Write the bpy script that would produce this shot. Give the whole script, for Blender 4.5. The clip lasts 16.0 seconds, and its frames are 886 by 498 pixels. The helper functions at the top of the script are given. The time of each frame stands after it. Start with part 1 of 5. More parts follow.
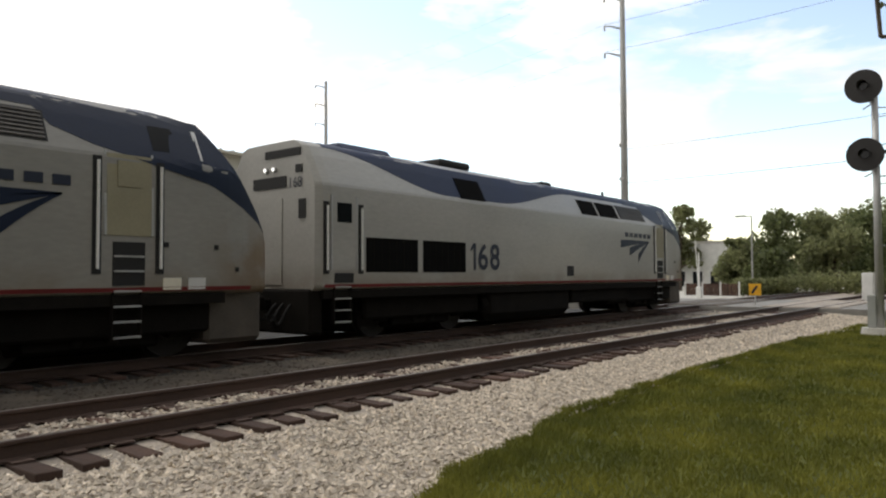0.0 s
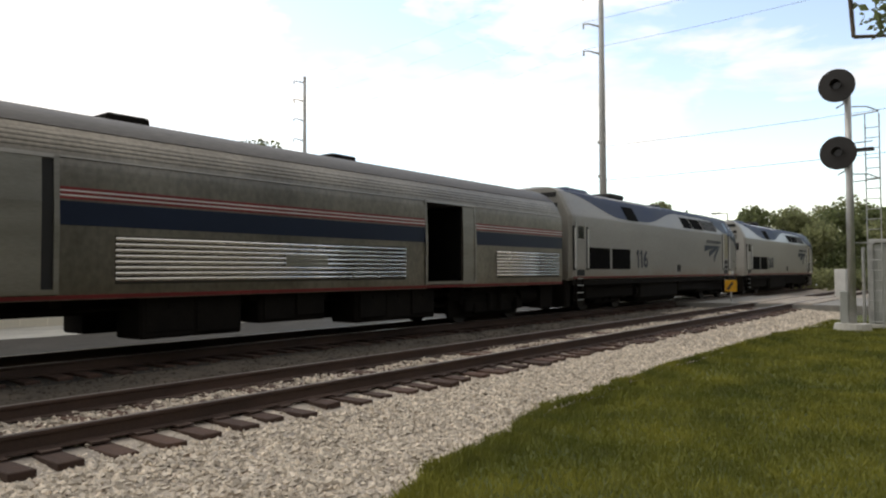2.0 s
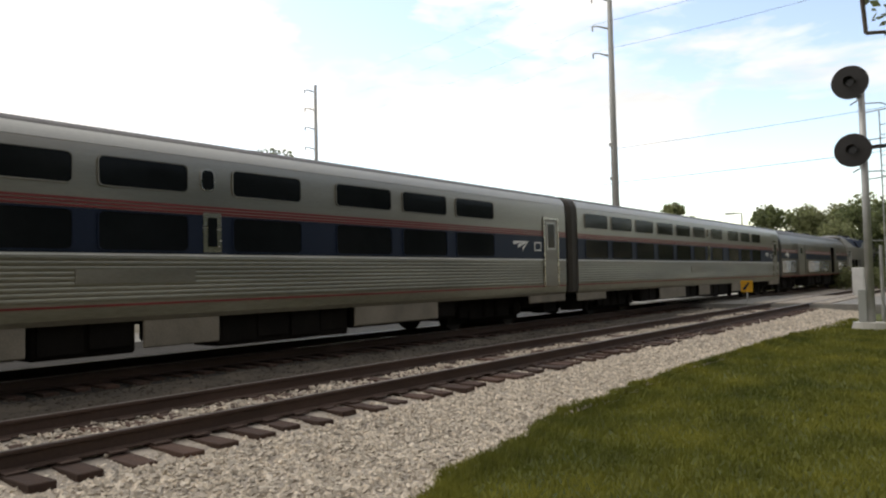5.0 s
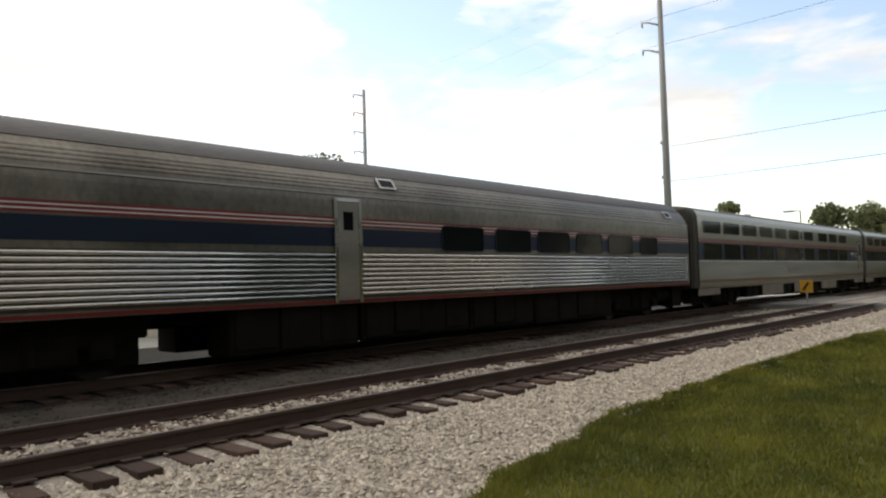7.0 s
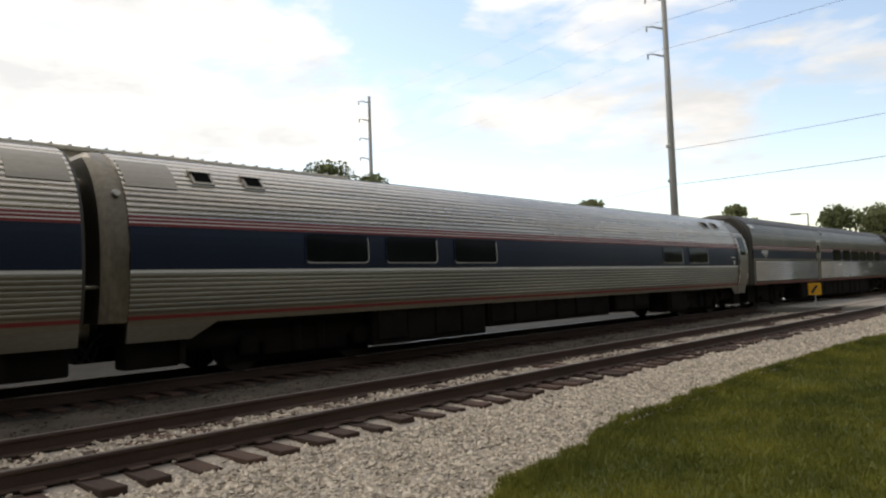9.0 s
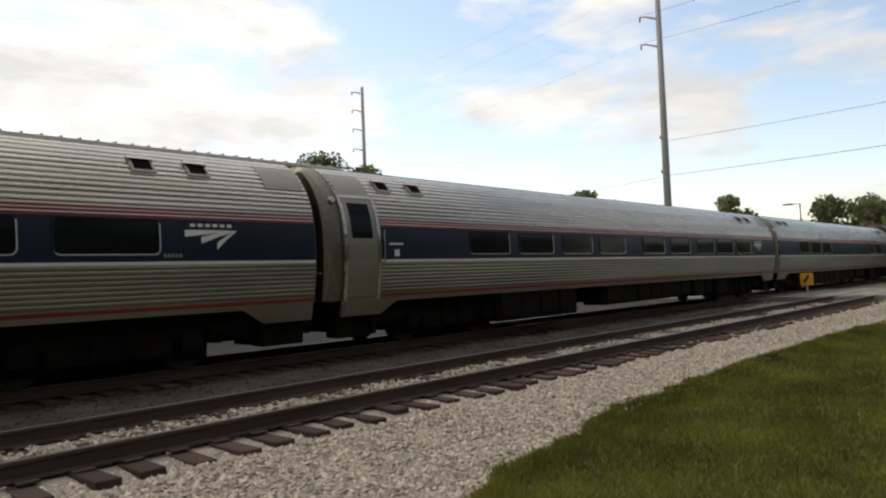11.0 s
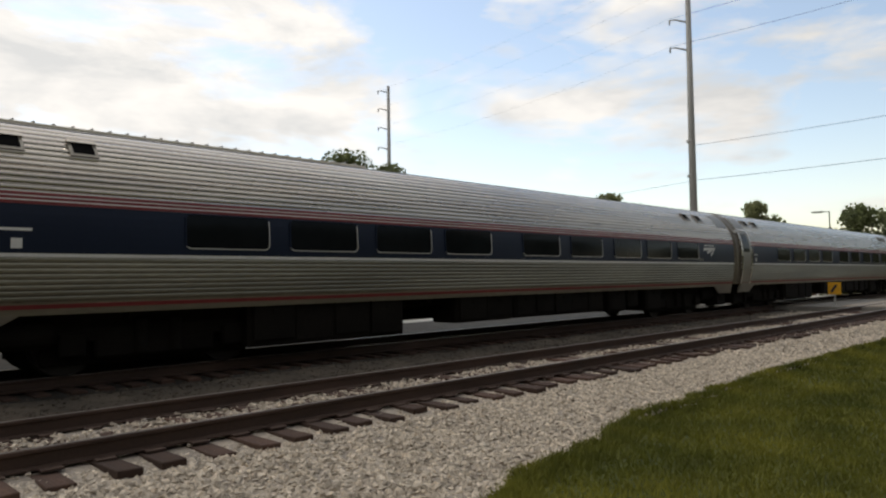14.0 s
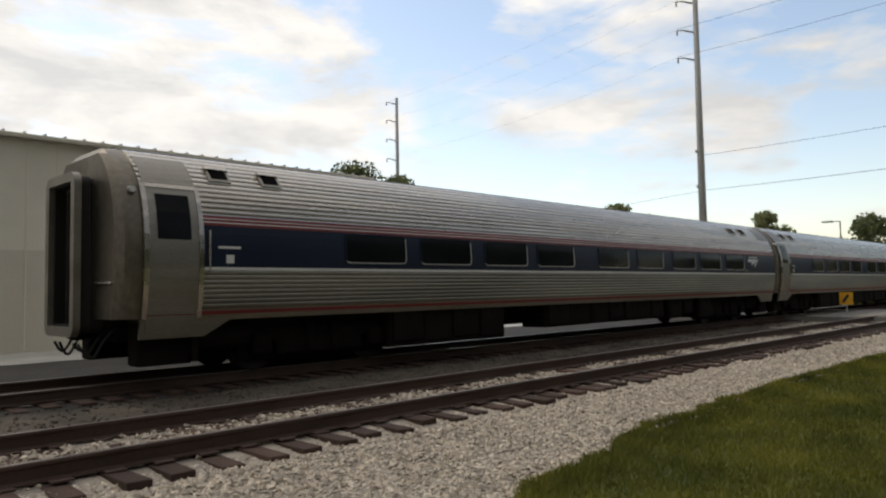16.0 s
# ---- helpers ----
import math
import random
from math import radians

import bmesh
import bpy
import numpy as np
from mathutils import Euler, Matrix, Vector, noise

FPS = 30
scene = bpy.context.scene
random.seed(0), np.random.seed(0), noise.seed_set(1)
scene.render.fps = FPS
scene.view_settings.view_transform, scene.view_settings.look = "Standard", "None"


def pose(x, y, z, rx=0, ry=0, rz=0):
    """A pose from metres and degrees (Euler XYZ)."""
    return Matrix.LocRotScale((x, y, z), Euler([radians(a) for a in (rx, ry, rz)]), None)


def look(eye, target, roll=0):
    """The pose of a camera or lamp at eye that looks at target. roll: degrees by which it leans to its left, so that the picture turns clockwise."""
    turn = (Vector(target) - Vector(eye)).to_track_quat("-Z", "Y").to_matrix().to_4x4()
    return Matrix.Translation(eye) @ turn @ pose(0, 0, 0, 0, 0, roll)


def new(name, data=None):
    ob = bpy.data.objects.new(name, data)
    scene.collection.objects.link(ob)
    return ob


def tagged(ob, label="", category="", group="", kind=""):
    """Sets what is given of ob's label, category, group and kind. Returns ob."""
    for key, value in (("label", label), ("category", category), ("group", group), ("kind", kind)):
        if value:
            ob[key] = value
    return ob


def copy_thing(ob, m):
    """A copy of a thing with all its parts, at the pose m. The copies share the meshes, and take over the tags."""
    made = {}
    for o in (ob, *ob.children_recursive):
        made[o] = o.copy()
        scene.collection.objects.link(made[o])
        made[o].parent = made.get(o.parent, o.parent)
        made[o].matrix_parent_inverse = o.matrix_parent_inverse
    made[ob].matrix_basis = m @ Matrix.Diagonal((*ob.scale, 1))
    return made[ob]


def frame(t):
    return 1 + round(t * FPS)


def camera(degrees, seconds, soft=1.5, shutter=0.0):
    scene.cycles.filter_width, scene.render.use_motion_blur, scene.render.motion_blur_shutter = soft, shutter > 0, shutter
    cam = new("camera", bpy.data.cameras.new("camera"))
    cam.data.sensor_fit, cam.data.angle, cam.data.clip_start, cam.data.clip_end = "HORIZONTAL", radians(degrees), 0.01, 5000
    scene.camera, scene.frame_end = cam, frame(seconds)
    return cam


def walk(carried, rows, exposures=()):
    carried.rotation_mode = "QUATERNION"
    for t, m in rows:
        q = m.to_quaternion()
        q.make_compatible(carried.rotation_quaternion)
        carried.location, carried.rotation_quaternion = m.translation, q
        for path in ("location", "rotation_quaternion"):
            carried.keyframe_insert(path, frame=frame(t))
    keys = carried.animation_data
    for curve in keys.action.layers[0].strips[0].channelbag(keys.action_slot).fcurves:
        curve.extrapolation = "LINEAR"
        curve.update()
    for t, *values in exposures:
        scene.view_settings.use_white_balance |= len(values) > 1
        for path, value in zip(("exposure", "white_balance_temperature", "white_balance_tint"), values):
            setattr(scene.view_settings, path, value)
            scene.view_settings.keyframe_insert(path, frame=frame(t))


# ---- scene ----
cam = camera(63.36, 16.0, soft=2.2)
PATH = [
    (0.0, pose(0, 0, 1.376, 92.13, 0.23, -51.03)),
    (0.5, pose(0, 0, 1.376, 92.19, 0.10, -51.43)),
    (1.0, pose(0, 0, 1.376, 91.61, 0.10, -52.35)),
    (1.5, pose(0, 0, 1.376, 91.64, 0.11, -52.75)),
    (2.0, pose(0, 0, 1.376, 91.85, 0.25, -52.67)),
    (2.5, pose(0, 0, 1.376, 91.96, 0.40, -52.47)),
    (3.0, pose(0, 0, 1.376, 91.42, 0.01, -52.59)),
    (3.5, pose(0, 0, 1.376, 91.52, 0.30, -52.44)),
    (4.0, pose(0, 0, 1.376, 91.85, 0.97, -52.27)),
    (6.5, pose(0, 0, 1.376, 92.78, 1.40, -49.42)),
    (7.0, pose(0, 0, 1.376, 92.54, 1.60, -47.69)),
    (7.5, pose(0, 0, 1.376, 92.78, 1.79, -46.27)),
    (8.0, pose(0, 0, 1.376, 92.79, 1.96, -46.65)),
    (10.5, pose(0, 0, 1.376, 93.06, 2.16, -47.54)),
    (11.0, pose(0, 0, 1.376, 92.28, 2.22, -47.66)),
    (11.5, pose(0, 0, 1.376, 92.01, 2.36, -46.56)),
    (12.0, pose(0, 0, 1.376, 92.34, 2.15, -45.83)),
    (12.5, pose(0, 0, 1.376, 92.49, 2.70, -45.49)),
    (13.0, pose(0, 0, 1.376, 92.28, 2.27, -45.73)),
    (13.5, pose(0, 0, 1.376, 92.58, 2.26, -45.78)),
    (14.0, pose(0, 0, 1.376, 92.33, 0.82, -45.93)),
    (14.5, pose(0, 0, 1.376, 92.47, 0.81, -45.04)),
    (15.0, pose(0, 0, 1.376, 92.86, 0.69, -45.62)),
    (15.5, pose(0, 0, 1.376, 93.28, 1.07, -45.26)),
    (16.0, pose(0, 0, 1.376, 93.21, 0.95, -45.24)),
]
walk(cam, PATH, exposures=[(0.0, -0.12), (4.0, -0.14), (6.5, -0.24), (10.5, -0.52), (16.0, -0.66)])

# ---- sky and sun ----
SUN_AZ, SUN_EL = radians(118), radians(56)      # azimuth counted from +x towards +y
world = bpy.data.worlds.new("sky")
scene.world = world
world.use_nodes = True
wt = world.node_tree
wt.nodes.clear()


def wnode(kind, **vals):
    n = wt.nodes.new(kind)
    for k, v in vals.items():
        n.inputs[k].default_value = v
    return n


sky = wt.nodes.new("ShaderNodeTexSky")
sky.sky_type, sky.sun_disc = "NISHITA", False
sky.sun_elevation, sky.sun_rotation = SUN_EL, radians(90) - SUN_AZ
sky.dust_density, sky.ozone_density = 1.0, 2.0
tc = wt.nodes.new("ShaderNodeTexCoord")
mp = wt.nodes.new("ShaderNodeMapping")
mp.inputs["Scale"].default_value = (1.0, 1.0, 3.0)
mp.inputs["Rotation"].default_value = (0.0, 0.12, 1.9)
wt.links.new(tc.outputs["Generated"], mp.inputs["Vector"])
big = wnode("ShaderNodeTexNoise", Scale=4.2, Detail=9.0, Roughness=0.56, Distortion=0.25)
puff = wnode("ShaderNodeTexNoise", Scale=5.5, Detail=8.0, Roughness=0.6, Distortion=0.2)
wt.links.new(mp.outputs["Vector"], big.inputs["Vector"])
wt.links.new(mp.outputs["Vector"], puff.inputs["Vector"])
cover = wt.nodes.new("ShaderNodeValToRGB")
cover.color_ramp.elements[0].position, cover.color_ramp.elements[1].position = 0.335, 0.475
lean = wt.nodes.new("ShaderNodeVectorMath")          # cloud thickens towards the sun's side
lean.operation = "DOT_PRODUCT"
lean.inputs[1].default_value = (-0.190, 0.020, 0.060)
wt.links.new(tc.outputs["Generated"], lean.inputs[0])
thick = wt.nodes.new("ShaderNodeMath")
thick.operation = "ADD"
wt.links.new(big.outputs["Fac"], thick.inputs[0])
wt.links.new(lean.outputs["Value"], thick.inputs[1])
wt.links.new(thick.outputs[0], cover.inputs["Fac"])
shade = wt.nodes.new("ShaderNodeValToRGB")
shade.color_ramp.elements[0].position, shade.color_ramp.elements[1].position = 0.36, 0.6
shade.color_ramp.elements[0].color = (0.84, 0.835, 0.82, 1)
shade.color_ramp.elements[1].color = (1.16, 1.11, 1.045, 1)
wt.links.new(puff.outputs["Fac"], shade.inputs["Fac"])
dim = wt.nodes.new("ShaderNodeMix")
dim.data_type, dim.blend_type = "RGBA", "MULTIPLY"
dim.inputs[0].default_value = 1.0
dim.inputs[7].default_value = (0.34, 0.285, 0.235, 1)
wt.links.new(sky.outputs["Color"], dim.inputs[6])
blend = wt.nodes.new("ShaderNodeMix")
blend.data_type = "RGBA"
wt.links.new(cover.outputs["Color"], blend.inputs[0])
wt.links.new(dim.outputs[2], blend.inputs[6])
wt.links.new(shade.outputs["Color"], blend.inputs[7])
# bright cloud on the sun's side of the sky, dull cloud on the other
dot = wt.nodes.new("ShaderNodeVectorMath")
dot.operation = "DOT_PRODUCT"
dot.inputs[1].default_value = (0.31, 0.85, 0.42)
wt.links.new(tc.outputs["Generated"], dot.inputs[0])
halo = wt.nodes.new("ShaderNodeMapRange")
halo.interpolation_type = "SMOOTHSTEP"
halo.inputs["From Min"].default_value, halo.inputs["From Max"].default_value = -0.60, 1.10
halo.inputs["To Min"].default_value, halo.inputs["To Max"].default_value = 0.46, 1.46
wt.links.new(dot.outputs["Value"], halo.inputs["Value"])
lit = wt.nodes.new("ShaderNodeMix")
lit.data_type, lit.blend_type = "RGBA", "MULTIPLY"
lit.inputs[0].default_value = 1.0
wt.links.new(blend.outputs[2], lit.inputs[6])
wt.links.new(halo.outputs["Result"], lit.inputs[7])
bg = wt.nodes.new("ShaderNodeBackground")
bg.inputs["Strength"].default_value = 1.0
wt.links.new(lit.outputs[2], bg.inputs["Color"])
wo = wt.nodes.new("ShaderNodeOutputWorld")
wt.links.new(bg.outputs[0], wo.inputs["Surface"])

sun = new("sun", bpy.data.lights.new("sun", "SUN"))
sun.data.energy, sun.data.angle, sun.data.color = 0.72, radians(9), (1.0, 0.94, 0.85)
sdir = Vector((math.cos(SUN_EL) * math.cos(SUN_AZ), math.cos(SUN_EL) * math.sin(SUN_AZ), math.sin(SUN_EL)))
sun.matrix_world = look(sdir * 60, (0, 0, 0))


# ---- materials ----
def material(name, color, rough=0.6, metal=0.0, var=0.25, scale=3.0, fine=60.0, bump=0.2, stretch=(1, 1, 1), second=None,
             coat=0.0, per_object=0.0, spec=0.5, per_island=0.0, through_light=0.0, stain=False):
    """A surface with large stains, fine grain and relief, in object space."""
    m = bpy.data.materials.new(name)
    m.use_nodes = True
    nt = m.node_tree
    b = nt.nodes["Principled BSDF"]
    b.inputs["Metallic"].default_value = metal
    b.inputs["Coat Weight"].default_value = coat
    b.inputs["Specular IOR Level"].default_value = spec
    co = nt.nodes.new("ShaderNodeTexCoord")
    ma = nt.nodes.new("ShaderNodeMapping")
    ma.inputs["Scale"].default_value = stretch
    nt.links.new(co.outputs["Object"], ma.inputs["Vector"])
    n1, n2 = nt.nodes.new("ShaderNodeTexNoise"), nt.nodes.new("ShaderNodeTexNoise")
    n1.inputs["Scale"].default_value, n1.inputs["Detail"].default_value = scale, 6
    n2.inputs["Scale"].default_value, n2.inputs["Detail"].default_value = fine, 4
    nt.links.new(ma.outputs["Vector"], n1.inputs["Vector"])
    nt.links.new(ma.outputs["Vector"], n2.inputs["Vector"])
    dark = second or tuple(c * (1 - var) for c in color)
    light = tuple(min(1, c * (1 + var * 0.5)) for c in color)
    r1 = nt.nodes.new("ShaderNodeValToRGB")
    r1.color_ramp.elements[0].position, r1.color_ramp.elements[1].position = 0.3, 0.7
    r1.color_ramp.elements[0].color, r1.color_ramp.elements[1].color = (*dark, 1), (*light, 1)
    nt.links.new(n1.outputs["Fac"], r1.inputs["Fac"])
    mul = nt.nodes.new("ShaderNodeMix")
    mul.data_type, mul.blend_type = "RGBA", "MULTIPLY"
    mul.inputs[0].default_value = 1.0
    r2 = nt.nodes.new("ShaderNodeMapRange")
    r2.inputs["From Min"].default_value, r2.inputs["From Max"].default_value = 0.25, 0.75
    r2.inputs["To Min"].default_value, r2.inputs["To Max"].default_value = 1 - var * 0.6, 1 + var * 0.4
    nt.links.new(n2.outputs["Fac"], r2.inputs["Value"])
    nt.links.new(r1.outputs["Color"], mul.inputs[6])
    nt.links.new(r2.outputs["Result"], mul.inputs[7])
    out = mul.outputs[2]
    if per_object or per_island:
        info = nt.nodes.new("ShaderNodeObjectInfo" if per_object else "ShaderNodeNewGeometry")
        k = per_object or per_island
        r3 = nt.nodes.new("ShaderNodeMapRange")
        r3.inputs["To Min"].default_value, r3.inputs["To Max"].default_value = 1 - k, 1 + k
        nt.links.new(info.outputs["Random" if per_object else "Random Per Island"], r3.inputs["Value"])
        m2 = nt.nodes.new("ShaderNodeMix")
        m2.data_type, m2.blend_type = "RGBA", "MULTIPLY"
        m2.inputs[0].default_value = 1.0
        nt.links.new(out, m2.inputs[6])
        nt.links.new(r3.outputs["Result"], m2.inputs[7])
        out = m2.outputs[2]
    if stain:      # rusty brake dust blown over the lower nose, dust along the sill
        xyz = nt.nodes.new("ShaderNodeSeparateXYZ")
        nt.links.new(co.outputs["Object"], xyz.inputs[0])
        n3 = nt.nodes.new("ShaderNodeTexNoise")
        n3.inputs["Scale"].default_value, n3.inputs["Detail"].default_value = 1.6, 7
        nt.links.new(co.outputs["Object"], n3.inputs["Vector"])

        def ramp(src, lo, hi):
            r = nt.nodes.new("ShaderNodeMapRange")
            r.interpolation_type = "SMOOTHSTEP"
            r.inputs["From Min"].default_value, r.inputs["From Max"].default_value = lo, hi
            nt.links.new(src, r.inputs["Value"])
            return r.outputs["Result"]

        def maths(op, p, q):
            k = nt.nodes.new("ShaderNodeMath")
            k.operation = op
            for i, v in enumerate((p, q)):
                if isinstance(v, float):
                    k.inputs[i].default_value = v
                else:
                    nt.links.new(v, k.inputs[i])
            return k.outputs[0]
        nose_part = maths("MULTIPLY", ramp(xyz.outputs["X"], 7.9, 9.5), ramp(xyz.outputs["Z"], 2.7, 1.7))
        sill_part = maths("MULTIPLY", ramp(xyz.outputs["Z"], 1.75, 1.15), 0.45)
        mask = maths("MULTIPLY", maths("MAXIMUM", nose_part, sill_part), ramp(n3.outputs["Fac"], 0.25, 0.6))
        m3 = nt.nodes.new("ShaderNodeMix")
        m3.data_type = "RGBA"
        m3.inputs[7].default_value = (0.20, 0.145, 0.09, 1)
        nt.links.new(mask, m3.inputs[0])
        nt.links.new(out, m3.inputs[6])
        out = m3.outputs[2]
    nt.links.new(out, b.inputs["Base Color"])
    rr = nt.nodes.new("ShaderNodeMapRange")
    rr.inputs["To Min"].default_value, rr.inputs["To Max"].default_value = max(0.02, rough - 0.12), min(1, rough + 0.12)
    nt.links.new(n1.outputs["Fac"], rr.inputs["Value"])
    nt.links.new(rr.outputs["Result"], b.inputs["Roughness"])
    if through_light:
        tr = nt.nodes.new("ShaderNodeBsdfTranslucent")
        mx = nt.nodes.new("ShaderNodeMixShader")
        mx.inputs[0].default_value = through_light
        nt.links.new(out, tr.inputs["Color"])
        nt.links.new(b.outputs[0], mx.inputs[1])
        nt.links.new(tr.outputs[0], mx.inputs[2])
        nt.links.new(mx.outputs[0], nt.nodes["Material Output"].inputs["Surface"])
    if bump:
        bp = nt.nodes.new("ShaderNodeBump")
        bp.inputs["Strength"].default_value, bp.inputs["Distance"].default_value = bump, 0.01
        nt.links.new(n2.outputs["Fac"], bp.inputs["Height"])
        nt.links.new(bp.outputs["Normal"], b.inputs["Normal"])
    return m


def glow(name, color, strength):
    m = bpy.data.materials.new(name)
    m.use_nodes = True
    b = m.node_tree.nodes["Principled BSDF"]
    b.inputs["Emission Color"].default_value = (*color, 1)
    b.inputs["Emission Strength"].default_value = strength
    return m


STEEL = material("stainless_steel", (0.63, 0.585, 0.525), 0.27, 0.97, 0.22, 0.8, 30, 0.05, (0.25, 1, 3))
STEEL_DULL = material("dull_steel", (0.34, 0.32, 0.28), 0.45, 0.8, 0.22, 1.2, 25, 0.06, (0.4, 1, 2))
SILVER = material("silver_paint", (0.62, 0.61, 0.58), 0.42, 0.25, 0.12, 0.7, 30, 0.03, (0.5, 1, 1.5), coat=0.2)
WHITE_P = material("pale_grey_paint", (0.42, 0.41, 0.38), 0.38, 0.0, 0.14, 0.5, 12, 0.03, (0.5, 1, 1.5), coat=0.2, stain=True)
GRIME = material("grimy_skirt_paint", (0.27, 0.235, 0.185), 0.7, 0.0, 0.3, 1.5, 30, 0.08)
BLUE = material("dark_blue_paint", (0.007, 0.015, 0.040), 0.45, 0.0, 0.15, 1.0, 30, 0.03, (0.5, 1, 1), spec=0.35)
BLUE_ROOF = material("weathered_blue_paint", (0.021, 0.033, 0.078), 0.55, 0.0, 0.3, 1.0, 30, 0.04, (0.5, 1, 1), spec=0.3)
# the second locomotive's grey, a darker tone than the leading one's
DARKER_P = material("dusty_grey_paint", (0.31, 0.30, 0.275), 0.45, 0.0, 0.16, 0.5, 12, 0.03, (0.5, 1, 1.5), coat=0.1, stain=True)
BRAKEDUST = material("brake_dust", (0.105, 0.088, 0.070), 0.8, 0.0, 0.35, 1.5, 30, 0.08)
DOORTAN = material("faded_tan_paint", (0.33, 0.30, 0.20), 0.55, 0.0, 0.15, 1.0, 30, 0.03)
RED = material("red_stripe_paint", (0.23, 0.030, 0.032), 0.5, 0.0, 0.2, 1.0, 30, 0.02)
WHITE = material("white_stripe_paint", (0.80, 0.80, 0.78), 0.5, 0.0, 0.1, 1.0, 30, 0.02)
GLASS = material("tinted_glass", (0.012, 0.014, 0.016), 0.12, 0.0, 0.2, 1.0, 5, 0.0, spec=0.12)
BLACK = material("black_rubber", (0.018, 0.018, 0.018), 0.75, 0.0, 0.3, 3, 40, 0.1)
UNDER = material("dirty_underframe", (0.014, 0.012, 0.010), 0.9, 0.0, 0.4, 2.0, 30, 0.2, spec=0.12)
WHEEL = material("wheel_steel", (0.035, 0.030, 0.026), 0.6, 0.3, 0.4, 5, 60, 0.1)
RUSTY = material("rusty_rail", (0.095, 0.060, 0.046), 0.75, 0.2, 0.35, 3, 90, 0.3, (0.3, 1, 1))
RAILTOP = material("worn_rail_head", (0.30, 0.27, 0.25), 0.4, 0.8, 0.3, 2, 60, 0.1, (0.1, 1, 1))
TIE = material("creosoted_timber", (0.084, 0.047, 0.033), 0.9, 0.0, 0.45, 4, 60, 0.6, (1, 0.25, 1), per_object=0.35)
STONE = material("limestone_ballast", (0.61, 0.535, 0.44), 0.9, 0.0, 0.25, 12, 120, 0.4, per_island=0.38)
BED = material("ballast_bed", (0.40, 0.345, 0.285), 0.95, 0.0, 0.5, 2.5, 28, 1.0, second=(0.25, 0.22, 0.19))
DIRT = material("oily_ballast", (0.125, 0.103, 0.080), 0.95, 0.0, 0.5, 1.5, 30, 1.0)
# oily ballast made darker still: the train's shade is put into the colour
OILY_SHADED = material("oil_black_ballast", (0.040, 0.035, 0.030), 0.95, 0.0, 0.5, 1.5, 30, 1.0)
WOODS = material("dark_woodland_leaf", (0.060, 0.085, 0.028), 0.7, 0.0, 0.4, 0.3, 6, 0.0, second=(0.030, 0.045, 0.015), per_island=0.4)
GRASS_G = material("grass_ground", (0.105, 0.112, 0.018), 0.95, 0.0, 0.4, 1.1, 14, 0.8, second=(0.050, 0.066, 0.012))
BLADE = material("grass_blade", (0.235, 0.225, 0.034), 0.75, 0.0, 0.35, 0.9, 3.5, 0.0, second=(0.106, 0.124, 0.020), per_island=0.16, through_light=0.3)
ROADM = material("worn_asphalt", (0.27, 0.26, 0.24), 0.9, 0.0, 0.25, 1.2, 80, 0.4)
CONC = material("pale_concrete", (0.58, 0.56, 0.51), 0.9, 0.0, 0.2, 0.8, 40, 0.3)
CREAM = material("cream_metal_siding", (0.85, 0.80, 0.67), 0.6, 0.0, 0.1, 0.4, 20, 0.05)
TAN = material("tan_metal_siding", (0.72, 0.67, 0.55), 0.6, 0.0, 0.12, 0.4, 20, 0.05)
GALV = material("galvanized_steel", (0.52, 0.52, 0.51), 0.5, 0.55, 0.2, 2, 40, 0.05)
POLE = material("weathered_steel_pole", (0.42, 0.42, 0.41), 0.6, 0.3, 0.2, 1.0, 20, 0.1, (1, 1, 0.2))
TARGET = material("black_signal_paint", (0.028, 0.025, 0.025), 0.6, 0.0, 0.3, 3, 30, 0.05)
LENS = material("dark_signal_lens", (0.01, 0.01, 0.012), 0.12, 0.0, 0.1, 3, 10, 0.0)
BOXGREY = material("grey_cabinet_paint", (0.40, 0.41, 0.39), 0.55, 0.2, 0.15, 1.0, 30, 0.05)
YELLOW = material("yellow_sign_paint", (0.80, 0.42, 0.02), 0.5, 0.0, 0.15, 3, 30, 0.03)
WHITEBOX = material("white_box_paint", (0.74, 0.74, 0.72), 0.5, 0.0, 0.1, 2, 30, 0.03)
BARK = material("bark", (0.11, 0.085, 0.065), 0.95, 0.0, 0.4, 4, 30, 0.8, (1, 1, 0.3))
LEAF_A = material("leaf_green", (0.195, 0.220, 0.095), 0.6, 0.0, 0.35, 0.35, 6, 0.0, second=(0.125, 0.150, 0.062), per_island=0.35, through_light=0.55)
LEAF_B = material("olive_leaf", (0.280, 0.290, 0.140), 0.6, 0.0, 0.35, 0.35, 6, 0.0, second=(0.185, 0.205, 0.095), per_island=0.35, through_light=0.6)
WIRE = material("cable", (0.10, 0.10, 0.105), 0.6, 0.2, 0.1, 1, 10, 0.0)
VSTEEL = material("satin_stainless_steel", (0.38, 0.355, 0.31), 0.32, 0.95, 0.16, 0.8, 30, 0.04, (0.25, 1, 3))
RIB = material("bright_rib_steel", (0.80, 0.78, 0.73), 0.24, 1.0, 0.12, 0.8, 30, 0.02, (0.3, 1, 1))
# dark steel; between ribs it puts the contrast of their sky reflections into colour
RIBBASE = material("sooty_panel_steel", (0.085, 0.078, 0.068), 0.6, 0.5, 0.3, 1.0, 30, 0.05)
SOOT = material("sooty_roof_steel", (0.13, 0.12, 0.11), 0.55, 0.4, 0.45, 0.8, 20, 0.08, (0.25, 1, 2))
HSTEEL = material("aged_stainless_steel", (0.25, 0.225, 0.185), 0.40, 0.85, 0.42, 0.9, 22, 0.06, (0.5, 1, 0.35))
